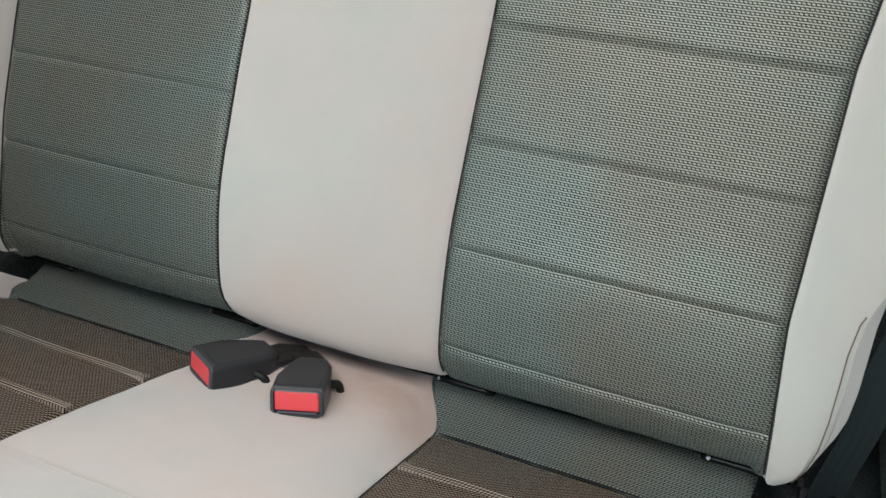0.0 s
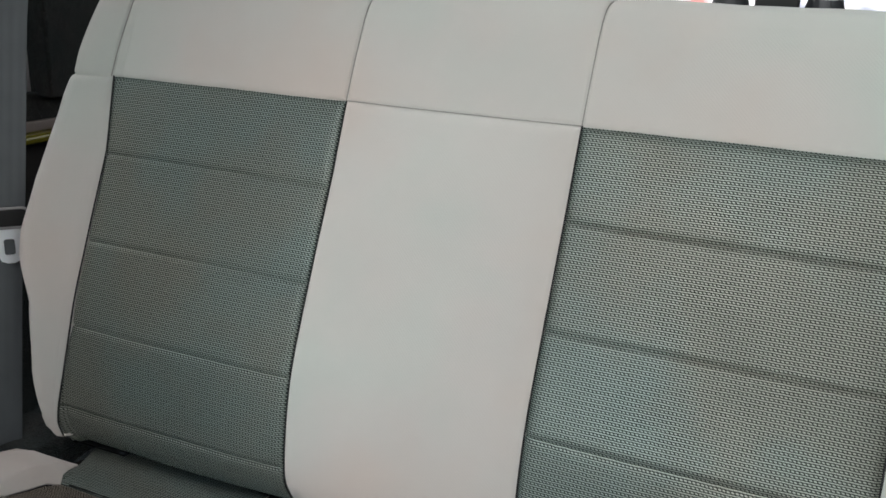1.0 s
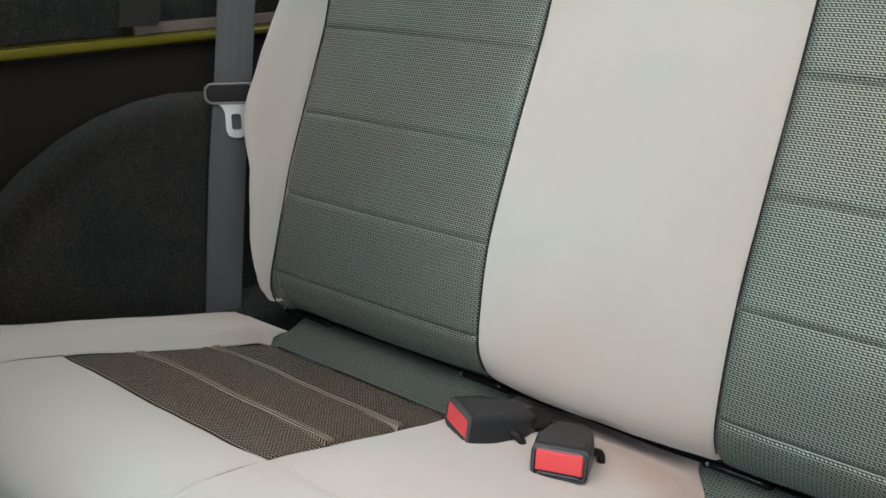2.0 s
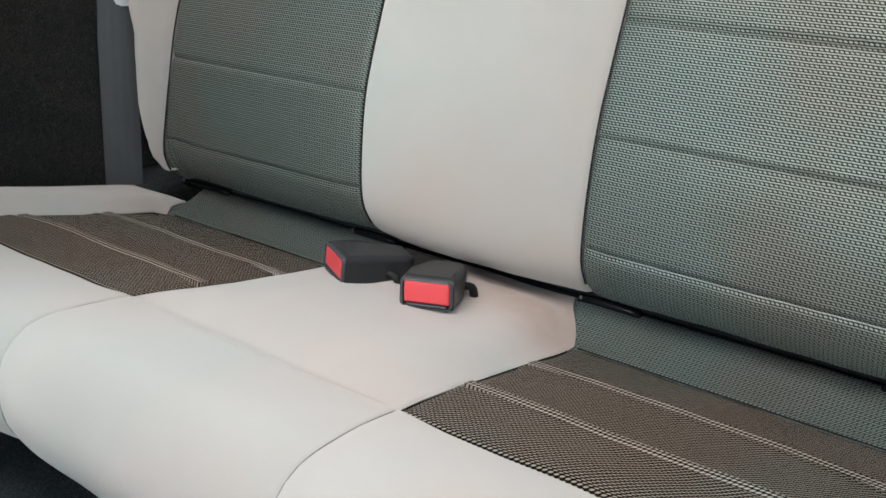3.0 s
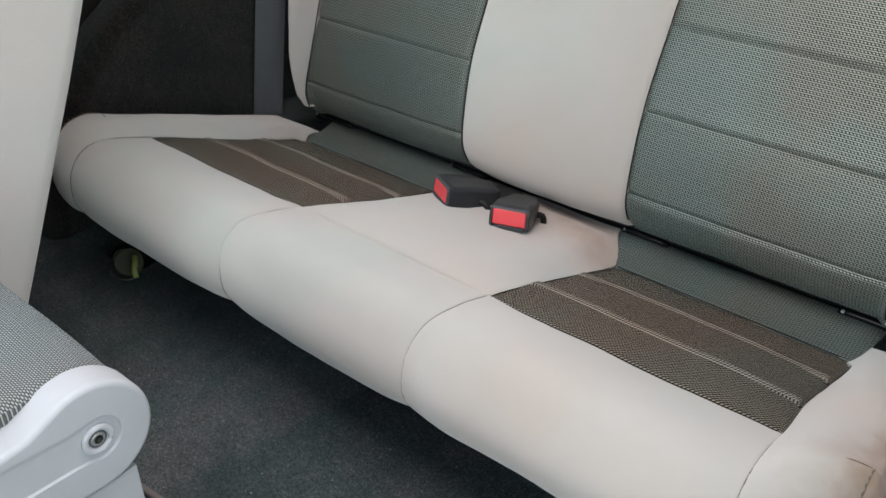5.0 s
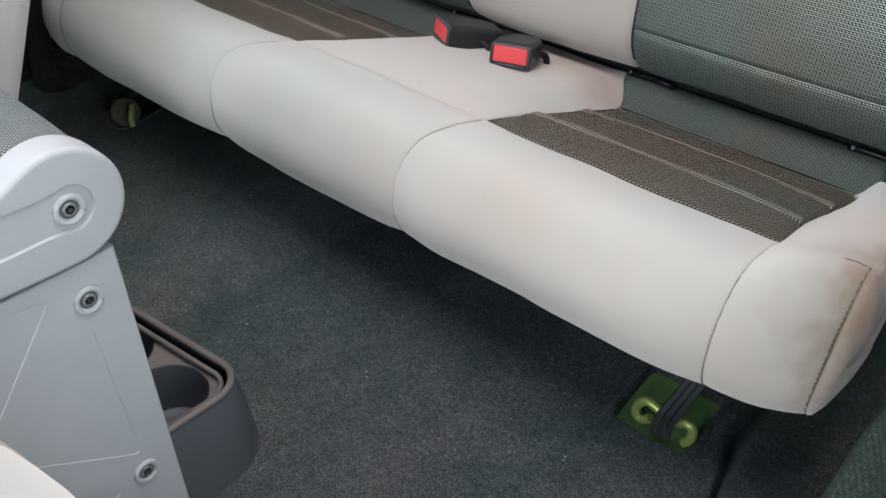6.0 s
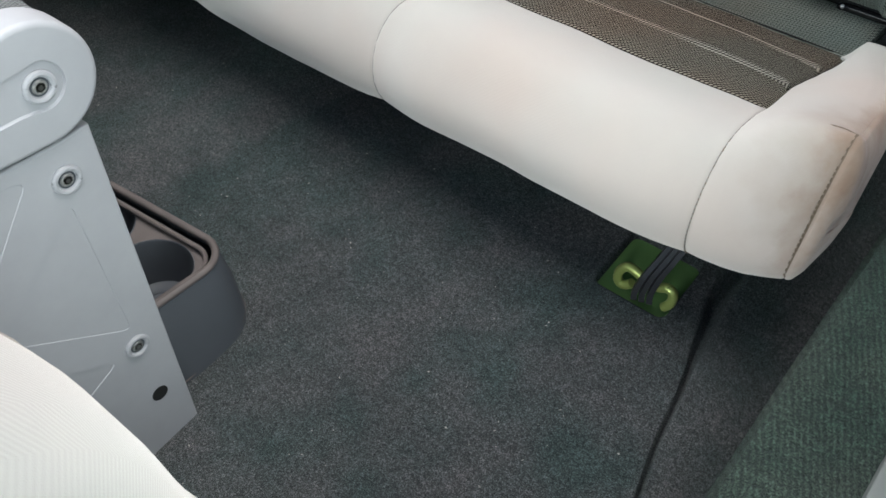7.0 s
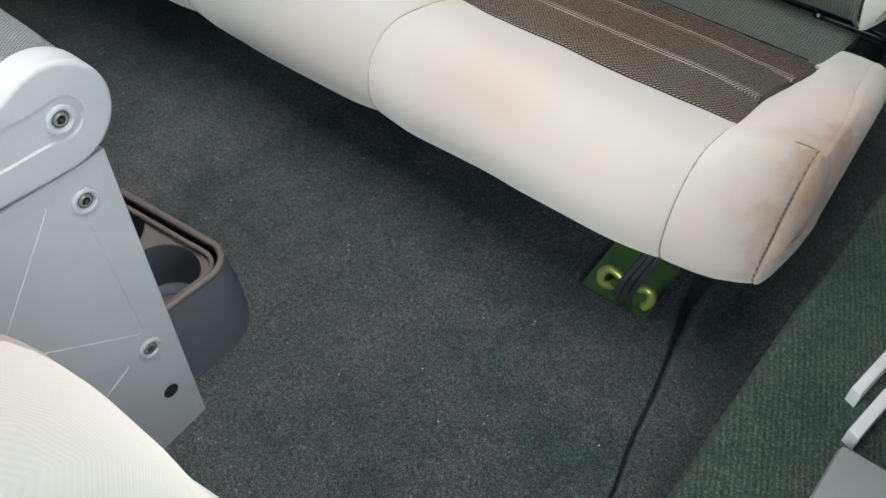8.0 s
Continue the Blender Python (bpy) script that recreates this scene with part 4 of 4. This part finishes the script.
# ---- buckles ----
def buckle(m, strap):
    b = thing("seat_belt_buckle", (0, 0, 0), "black plastic seat belt buckle with a red button on the cushion", "seat belt buckle", "rear seat belt buckles")
    outline = [(-0.026, 0.0), (0.026, 0.0), (0.027, 0.030), (0.022, 0.066), (0.015, 0.080), (-0.015, 0.080), (-0.022, 0.066), (-0.027, 0.030)]
    bm = prism(outline, 0.0, 0.032, 0.007, "z", 5)
    for v in bm.verts:
        v.co.z *= 1 - 0.25 * ease(0.02, 0.08, v.co.y)
        v.co.z += 0.002 * math.cos(v.co.x / 0.027 * 1.4)
    part("housing", bm, BUCKLE, b)
    rim = bmesh.new()
    ring = [(x, z) for x, z in rounded(-0.0245, 0.0245, 0.0025, 0.0305, 0.006, 4)]
    hole_ = [(x, z) for x, z in rounded(-0.0226, 0.0226, 0.0042, 0.0296, 0.0040, 4)]
    rows = [[rim.verts.new((x, y, z)) for x, z in line] for line, y in ((ring, 0.002), (ring, -0.0022), (hole_, -0.0030), (hole_, 0.002))]
    for p, q in zip(rows, rows[1:]):
        for k in range(len(ring)):
            rim.faces.new((p[k], p[(k + 1) % len(ring)], q[(k + 1) % len(ring)], q[k]))
    part("bezel", rim, BEZEL, b, "paler grey bezel")
    part("slot_lip", box(-0.019, 0.019, -0.0030, 0.003, 0.0048, 0.0072, 0.0008, 1), GREY_PLASTIC, b)
    part("front_slot", box(-0.0226, 0.0226, -0.0008, 0.004, 0.0042, 0.0296, 0.001, 1), HOLE, b)
    bm = box(-0.0218, 0.0218, -0.0028, 0.006, 0.0106, 0.0293, 0.0024, 3)
    for v in bm.verts:
        if v.co.z < 0.017:
            v.co.z -= 0.0040 * (v.co.x / 0.0218) ** 2 - 0.0006
    part("release_button", bm, RED, b, "red plastic release button")
    part("stalk", tube(spline([(0.018, 0.045, 0.012), (0.030, 0.054, 0.009), (0.032, 0.060, -0.004)], 4), 0.0042, 10), BLACK, b, "short black stalk into the cushion")
    part("strap", ribbon(strap, (1, 0, 0), 0.034, 0.006), BLACK_WEBBING, b, "black webbing strap")
    b.matrix_basis = m
    return b


buckle(pose(0.0375, 0.153, 0.1475, -8, 0, 20), [(0, 0.07, 0.012), (-0.006, 0.092, 0.014), (-0.020, 0.118, 0.008), (-0.030, 0.138, -0.02)])
buckle(pose(-0.0815, 0.160, 0.1440, -8, 0, -28), [(0, 0.07, 0.012), (0.003, 0.095, 0.014), (0.006, 0.125, 0.006), (0.008, 0.150, -0.02)])


# ---- left seat belt ----
belt = thing("seat_belt", (-0.60, 0.31, 0.05), "grey webbing seat belt hanging with its bright steel tongue", "seat belt", "rear seat belts")
part("webbing", ribbon([(-0.615, 0.415, 0.80), (-0.605, 0.374, 0.646), (-0.600, 0.339, 0.43), (-0.598, 0.315, 0.30), (-0.598, 0.289, 0.10), (-0.60, 0.28, 0.02)], (0.5, 0.86, 0), 0.051, 0.0025), WEBBING, belt)
at = pose(-0.594, 0.326, 0.402, 0, 0, 49)
bm = prism(rounded(-0.033, 0.033, -0.012, 0.014, 0.010), -0.006, 0.006, 0.004, "y", 3)
bmesh.ops.transform(bm, matrix=at, verts=bm.verts)
tongue = part("tongue_grip", bm, BLACK, belt, "black plastic tongue grip")
loop = [(x, -0.0065, z) for x, z in rounded(-0.033, 0.033, -0.012, 0.014, 0.010)]
bm = tube(loop, 0.0018, 8, closed=True)
bmesh.ops.transform(bm, matrix=at, verts=bm.verts)
part("grip_edge", bm, PALE_TRIM, tongue, "pale worn edge of the grip")


def tongue_plate():
    """A steel tongue: broad shoulders, a rounded end and a slot through it."""
    bm = bmesh.new()
    outer = [(-0.026, -0.006), (-0.026, -0.012), (-0.018, -0.018), (-0.0145, -0.026), (-0.0145, -0.050), (-0.011, -0.058), (-0.004, -0.061), (0.004, -0.061), (0.011, -0.058), (0.0145, -0.050), (0.0145, -0.026), (0.018, -0.018), (0.026, -0.012), (0.026, -0.006)]
    hole = rounded(-0.0065, 0.0065, -0.050, -0.028, 0.003, 3)
    sides = []
    for y in (-0.0014, 0.0014):
        o = [bm.verts.new((x, y, z)) for x, z in outer]
        h = [bm.verts.new((x, y, z)) for x, z in hole]
        es = [bm.edges.new((q[i], q[(i + 1) % len(q)])) for q in (o, h) for i in range(len(q))]
        bmesh.ops.triangle_fill(bm, use_beauty=True, edges=es)
        sides.append((o, h))
    for q, w in zip(*sides):
        for i in range(len(q)):
            bm.faces.new((q[i], q[(i + 1) % len(q)], w[(i + 1) % len(q)], w[i]))
    return bm


bm = tongue_plate()
bmesh.ops.transform(bm, matrix=pose(-0.589, 0.329, 0.402, 0, 0, 49), verts=bm.verts)
part("tongue_plate", bm, CHROME, belt, "bright steel tongue with a slot")

belt_right = thing("seat_belt", (0.55, 0.36, 0.05), "dark teal-grey webbing seat belt hanging slack beside the backrest", "seat belt", "rear seat belts")
part("webbing", ribbon([(0.615, 0.42, 0.80), (0.600, 0.39, 0.60), (0.575, 0.372, 0.42), (0.556, 0.362, 0.32), (0.541, 0.356, 0.23), (0.538, 0.352, 0.16), (0.528, 0.345, 0.11), (0.520, 0.34, 0.06)], (0.75, 0.6, 0), 0.048, 0.0025), TEAL_WEBBING, belt_right)
part("anchor_plate", box(0.500, 0.536, 0.328, 0.350, 0.045, 0.085, 0.004), BLACK, belt_right, "black anchor plate")

strap = thing("hanging_strap", (-0.70, 0.27, 0.488), "black webbing strap hanging before the quarter window", "strap")
part("webbing", ribbon([(-0.70, 0.275, 0.98), (-0.70, 0.273, 0.75), (-0.70, 0.269, 0.60), (-0.70, 0.264, 0.566), (-0.70, 0.272, 0.53), (-0.702, 0.272, 0.51)], (0.3, 1, 0), 0.054, 0.004), BLACK_WEBBING, strap)
part("hem", ribbon([(-0.7015, 0.272, 0.516), (-0.7025, 0.271, 0.502), (-0.705, 0.267, 0.488)], (0.3, 1, 0), 0.055, 0.007), BLACK_WEBBING, strap, "folded and sewn strap end")


# ---- centre console ----
console = thing("centre_console", (0.02, -0.6, -0.10), "silver plastic centre console with a mesh-topped armrest and rear cup holders", "console")
FRONT = -1.25
X_OUT, X_IN, LEAN = 0.160, -0.110, 0.025
side_outline = [(-0.4300, -0.090), (-0.434, 0.10), (-0.4375, 0.258), (-0.445, 0.2585), (-0.455, 0.2570), (-0.470, 0.2565), (-0.51, 0.2565), (FRONT, 0.2565), (FRONT, -0.12), (-0.75, -0.12), (-0.46, -0.09)]


def press(bm, x, holes, deep=0.0012, inset=0.0009):
    """Presses shallow hollows into the flat face of a solid that lies at x: each hole is an outline (y, z)."""
    flat = [f for f in bm.faces if all(abs(v.co.x - x) < 1e-5 for v in f.verts)]
    es = list({e for f in flat for e in f.edges})
    es = [e for e in es if sum(f in flat for f in e.link_faces) == 1]
    bmesh.ops.delete(bm, geom=flat, context="FACES_ONLY")
    back = -math.copysign(deep, x)
    for hole in holes:
        n = len(hole)
        area = sum(hole[i][0] * hole[(i + 1) % n][1] - hole[(i + 1) % n][0] * hole[i][1] for i in range(n))
        top = [bm.verts.new((x, *p)) for p in hole]
        low = []
        for i in range(n):
            t = (Vector(hole[(i + 1) % n]) - Vector(hole[i - 1])).normalized() * math.copysign(inset, area)
            low.append(bm.verts.new((x + back, hole[i][0] - t.y, hole[i][1] + t.x)))
        es += [bm.edges.new((top[i], top[(i + 1) % n])) for i in range(n)]
        for i in range(n):
            bm.faces.new((top[i], top[(i + 1) % n], low[(i + 1) % n], low[i]))
        bm.faces.new(low)
    bmesh.ops.triangle_fill(bm, use_beauty=True, edges=es)
    return bm


def soft_outline(points, r=0.010):
    """A closed outline with every corner rounded."""
    pts = [Vector(p) for p in points]
    out = []
    for i, b in enumerate(pts):
        a, c = pts[i - 1], pts[(i + 1) % len(pts)]
        p, q = b + (a - b).normalized() * r, b + (c - b).normalized() * r
        out += [tuple(p * (1 - t) ** 2 + b * 2 * t * (1 - t) + q * t * t) for t in [k / 6 for k in range(7)]]
    return out


TRIANGLES = [soft_outline(t) for t in ([(-0.640, 0.266), (-0.487, 0.243), (-0.600, 0.100)], [(-0.548, 0.132), (-0.467, 0.211), (-0.459, 0.074)], [(-0.575, 0.104), (-0.478, 0.053), (-0.56, 0.014)])]
for x0, x1 in ((X_OUT - 0.014, X_OUT), (X_IN, X_IN + 0.014)):
    bm = prism(side_outline, x0, x1, 0.002, segments=3)
    if x0 > 0:
        press(bm, X_OUT, TRIANGLES, 0.0006, 0.0005)
    for v in bm.verts:
        v.co.x += math.copysign(LEAN * (0.25 - v.co.z), x0)
    part("side_panel", bm, SILVER, console, "silver panel with three pressed triangles" if x0 > 0 else "")
part("console_core", box(X_IN + 0.012, X_OUT - 0.012, FRONT, -0.462, -0.125, 0.255, 0.004), GREY_PLASTIC, console)

# armrest lid with its rounded knuckle
CY, CZ, CR = -0.4630, 0.301, 0.0410
lid = [(CY + CR * math.sin(a), CZ + CR * math.cos(a)) for a in [math.pi * (k - 3) / 20 for k in range(24)]]
lid += [(-0.483, 0.260), (-0.52, 0.261), (-0.62, 0.264), (FRONT, 0.264), (FRONT, 0.322), (-0.62, 0.322), (-0.525, 0.323), (-0.502, 0.327)]
HUB_Y, HUB_Z = -0.461, 0.301
inlay = [(HUB_Y + 0.0168 * math.sin(a), HUB_Z + 0.0168 * math.cos(a)) for a in [math.pi * k / 14 for k in range(15)]]
inlay += [(-0.469, HUB_Z - 0.0150), (-0.478, HUB_Z - 0.0142), (-0.500, HUB_Z - 0.0146), (-0.640, HUB_Z - 0.0150), (-0.640, HUB_Z + 0.0150), (-0.500, HUB_Z + 0.0146), (-0.478, HUB_Z + 0.0142), (-0.469, HUB_Z + 0.0150)]
part("armrest_lid", press(prism(lid, X_OUT - 0.022, X_OUT + 0.005, 0.0042, segments=5), X_OUT + 0.005, [inlay], 0.0016, 0.0011), SILVER, console, "silver lid end with a pressed inlay")
part("armrest_lid", prism(lid, X_IN - 0.005, X_IN + 0.034, 0.0042, segments=5), SILVER, console)
top_line, ts = curve([(-0.452, 0.264), (-0.431, 0.276), (-0.425, 0.300), (-0.434, 0.326), (-0.458, 0.339), (-0.52, 0.338), (-0.80, 0.338), (FRONT, 0.336)])
part("armrest_cover", panel(lambda x, v: Vector((x, *top_line(v))), lambda v: X_IN + 0.028, lambda v: X_OUT - 0.018, 0.0, ts[-1], (), 0.003, step=0.01, turn=-1), LID_MESH, console, "silver-grey mesh armrest cover")
part("lid_core", box(X_IN + 0.02, X_OUT - 0.02, FRONT, -0.465, 0.255, 0.322, 0.01), GREY_PLASTIC, console)
for y, z, x in ((-0.461, 0.301, X_OUT + 0.0038), (-0.464, 0.229, X_OUT + 0.0006), (-0.460, 0.056, X_OUT + 0.0048)):
    ring = [(x + 0.0008, y + 0.0088 * math.cos(a), z + 0.0088 * math.sin(a)) for a in [2 * math.pi * k / 28 for k in range(28)]]
    screw = part("screw", tube(ring, 0.0021, 8, closed=True), SILVER, console, "steel screw in a moulded ring")
    part("screw_well", disc((x - 0.0002, y, z), (1, 0, 0), 0.0080, 0.0006, 24), SILVER, screw)
    part("screw_shadow_gap", disc((x + 0.0002, y, z), (1, 0, 0), 0.0062, 0.0005, 24), GREY_PLASTIC, screw)
    part("screw_head", disc((x + 0.0004, y, z), (1, 0, 0), 0.0052, 0.0014, 20, bevel=0.0010), SCREW_STEEL, screw)
    part("socket", disc((x + 0.0015, y, z), (1, 0, 0), 0.0034, 0.0003, 6), HOLE, screw)
    part("pin", disc((x + 0.0017, y, z), (1, 0, 0), 0.0017, 0.0006, 10), STEEL, screw)
part("bolt_hole", disc((X_OUT + 0.0064, -0.4565, -0.0105), (1, 0, 0), 0.0075, 0.0006, 20), HOLE, console)


def cup_tray():
    """A tapered tub with a rolled rim and two round wells."""
    bm = bmesh.new()
    loops = []
    for z, grow in ((-0.085, 0.026), (-0.02, 0.012), (0.016, 0.0), (0.023, -0.002), (0.024, -0.006), (0.020, -0.009), (0.012, -0.0105)):
        loops.append([bm.verts.new((x, y, z + (SLOPE * (y + 0.37) if z < 0 else 0))) for x, y in rounded(-0.085 - grow, 0.118 + grow, -0.45, -0.325 + 0.35 * grow, 0.035 + 0.6 * grow)])
    for loop in loops:
        for v in loop:
            v.co.y -= 1.3 * max(0.0, 0.05 - v.co.x) ** 2
    for a, b in zip(loops, loops[1:]):
        for i in range(len(a)):
            bm.faces.new((a[i], a[(i + 1) % len(a)], b[(i + 1) % len(a)], b[i]))
    return bm


tray = part("cup_tray", cup_tray(), GREY_PLASTIC, console, "dark grey plastic cup holder tray")


WELLS = (0.062, -0.028)


def well_deck():
    """The deck of the tray, pierced for two wells."""
    bm = bmesh.new()
    outer = rounded(-0.073, 0.106, -0.45, -0.336, 0.026, 5)
    edge = [bm.verts.new((x, y - 1.3 * max(0.0, 0.05 - x) ** 2, 0.0125)) for x, y in outer]
    es = [bm.edges.new((edge[i], edge[(i + 1) % len(edge)])) for i in range(len(edge))]
    for cx in WELLS:
        top = [bm.verts.new((cx + 0.040 * math.cos(a), -0.383 + 0.040 * math.sin(a), 0.009)) for a in [2 * math.pi * k / 28 for k in range(28)]]
        es += [bm.edges.new((top[i], top[(i + 1) % 28])) for i in range(28)]
    bmesh.ops.triangle_fill(bm, use_beauty=True, edges=es)
    return bm


def cup_well(cx):
    """One well: a rounded lip, a tapering wall, and a floor with a raised ring."""
    bm = bmesh.new()
    rows = []
    for r, z in ((0.0408, 0.0092), (0.0402, 0.0100), (0.0390, 0.0085), (0.0355, -0.044), (0.0310, -0.047), (0.0250, -0.047), (0.0240, -0.0455), (0.0225, -0.0455), (0.0215, -0.047)):
        rows.append([bm.verts.new((cx + r * math.cos(a), -0.383 + r * math.sin(a), z)) for a in [2 * math.pi * k / 32 for k in range(32)]])
    for p, q in zip(rows, rows[1:]):
        for i in range(32):
            bm.faces.new((p[i], q[i], q[(i + 1) % 32], p[(i + 1) % 32]))
    bm.faces.new(rows[-1])
    return bm


rim_line = [(x, y - 1.3 * max(0.0, 0.05 - x) ** 2, 0.0235) for x, y in rounded(-0.081, 0.114, -0.45, -0.329, 0.031)]
part("tray_rim", tube(rim_line, 0.0036, 10, closed=True), RIM, tray, "dusty brown-grey rolled rim")
inner_line = [(x, y - 1.3 * max(0.0, 0.05 - x) ** 2, 0.0165) for x, y in rounded(-0.0715, 0.1045, -0.45, -0.3385, 0.0235)]
part("inner_rim", tube(inner_line, 0.0026, 8, closed=True), RIM, tray, "dusty inner rim round the wells")
foot_line = [(x, y - 1.3 * max(0.0, 0.05 - x) ** 2, floor_z(y) + 0.0035) for x, y in rounded(-0.103, 0.1365, -0.46, -0.318, 0.046)]
part("base_edge", tube(foot_line, 0.0008, 6, closed=True), RIM, tray, "pale moulded edge on the carpet")
part("well_deck", well_deck(), RIM, tray)
for cx in WELLS:
    part("cup_well", cup_well(cx), GREY_PLASTIC, tray, "dusty round cup well")


# ---- front seats ----
def loft(outline, stations, bm=None):
    """A padded body: one outline (y, z), drawn out through stations of x and inset."""
    bm = bm or bmesh.new()
    line, stops = curve(outline + outline[:1])
    n = 72
    pts = [Vector(line(stops[-1] * k / n)) for k in range(n)]
    area = sum(a.x * b.y - b.x * a.y for a, b in zip(pts, pts[1:] + pts[:1]))
    rows = []
    for x, inset in stations:
        row = []
        for k, p in enumerate(pts):
            t = (pts[(k + 1) % n] - pts[k - 1]).normalized()
            q = p + Vector((-t.y, t.x)) * inset * (1 if area > 0 else -1)
            row.append(bm.verts.new((x, q.x, q.y)))
        rows.append(row)
    for a, b in zip(rows, rows[1:]):
        for k in range(n):
            bm.faces.new((a[k], a[(k + 1) % n], b[(k + 1) % n], b[k]))
    bm.faces.new(rows[0][::-1])
    bm.faces.new(rows[-1])
    return bm


driver = thing("front_seat", (0.32, -0.8, -0.11), "pale ribbed cloth front seat tipped forward beside the console", "car seat", "front seats")
driver_line = [(-0.504, 0.0), (-0.517, 0.055), (-0.531, 0.082), (-0.530, 0.100), (-0.546, 0.17), (-0.563, 0.25), (-0.597, 0.305), (-0.66, 0.328), (-0.85, 0.315), (-1.03, 0.28), (-1.05, 0.15), (-0.98, 0.04), (-0.75, -0.02), (-0.56, -0.03)]
part("side_panel", loft(driver_line, [(0.236, 0.050), (0.240, 0.030), (0.250, 0.012), (0.262, 0.003), (0.272, 0.0), (0.2765, 0.006), (0.278, 0.012)]), FRONT_CLOTH, driver, "pale cloth side panel")
part("cushion", loft(driver_line, [(0.277, 0.012), (0.2785, 0.006), (0.284, -0.001), (0.31, -0.004), (0.36, -0.004), (0.385, 0.002), (0.40, 0.018), (0.408, 0.045)]), FRONT_CLOTH, driver)
part("seat_rail", box(0.29, 0.34, -1.0, -0.60, -0.125, 0.02, 0.004), BLACK, driver)
passenger = thing("front_seat", (-0.43, -0.6, -0.11), "pale cloth front passenger seat with a raked backrest", "car seat", "front seats")
part("backrest", loft([(-0.385, 0.08), (-0.333, 0.197), (-0.279, 0.325), (-0.247, 0.40), (-0.209, 0.50), (-0.164, 0.64), (-0.152, 0.72), (-0.185, 0.765), (-0.250, 0.75), (-0.33, 0.64), (-0.40, 0.46), (-0.47, 0.28), (-0.49, 0.12)], [(-0.66, 0.03), (-0.65, 0.014), (-0.62, 0.0), (-0.43, -0.004), (-0.225, 0.0), (-0.200, 0.005), (-0.188, 0.014), (-0.184, 0.026)]), FRONT_CLOTH, passenger)
part("cushion", loft([(-0.40, 0.10), (-0.42, 0.20), (-0.52, 0.245), (-0.80, 0.275), (-0.96, 0.27), (-1.0, 0.20), (-0.96, 0.10), (-0.70, 0.06)], [(-0.65, 0.04), (-0.63, 0.01), (-0.58, 0.0), (-0.27, 0.0), (-0.22, 0.01), (-0.205, 0.04)]), FRONT_CLOTH, passenger)
part("seat_rail", box(-0.46, -0.40, -0.9, -0.45, -0.125, 0.10, 0.004), BLACK, passenger)

# ---- sill plate by the door ----
plate = thing("sill_plate", (0.66, -0.35, 0.112), "grey plastic sill plate with two bright edges", "sill plate")
part("plate", box(0.652, 0.79, -0.60, -0.222, 0.106, 0.125, 0.004), PLATE_GREY, plate)
for x, y, w in ((0.651, -0.211, 0.009), (0.639, -0.175, 0.008)):
    rail = prism([(x, y), (x + 0.014, y + 0.104), (x + 0.014 + w, y + 0.103), (x + w, y - 0.003)], 0.106, 0.128, 0.0015, "z")
    part("bright_edge", rail, CHROME, plate, "bright metal edge")
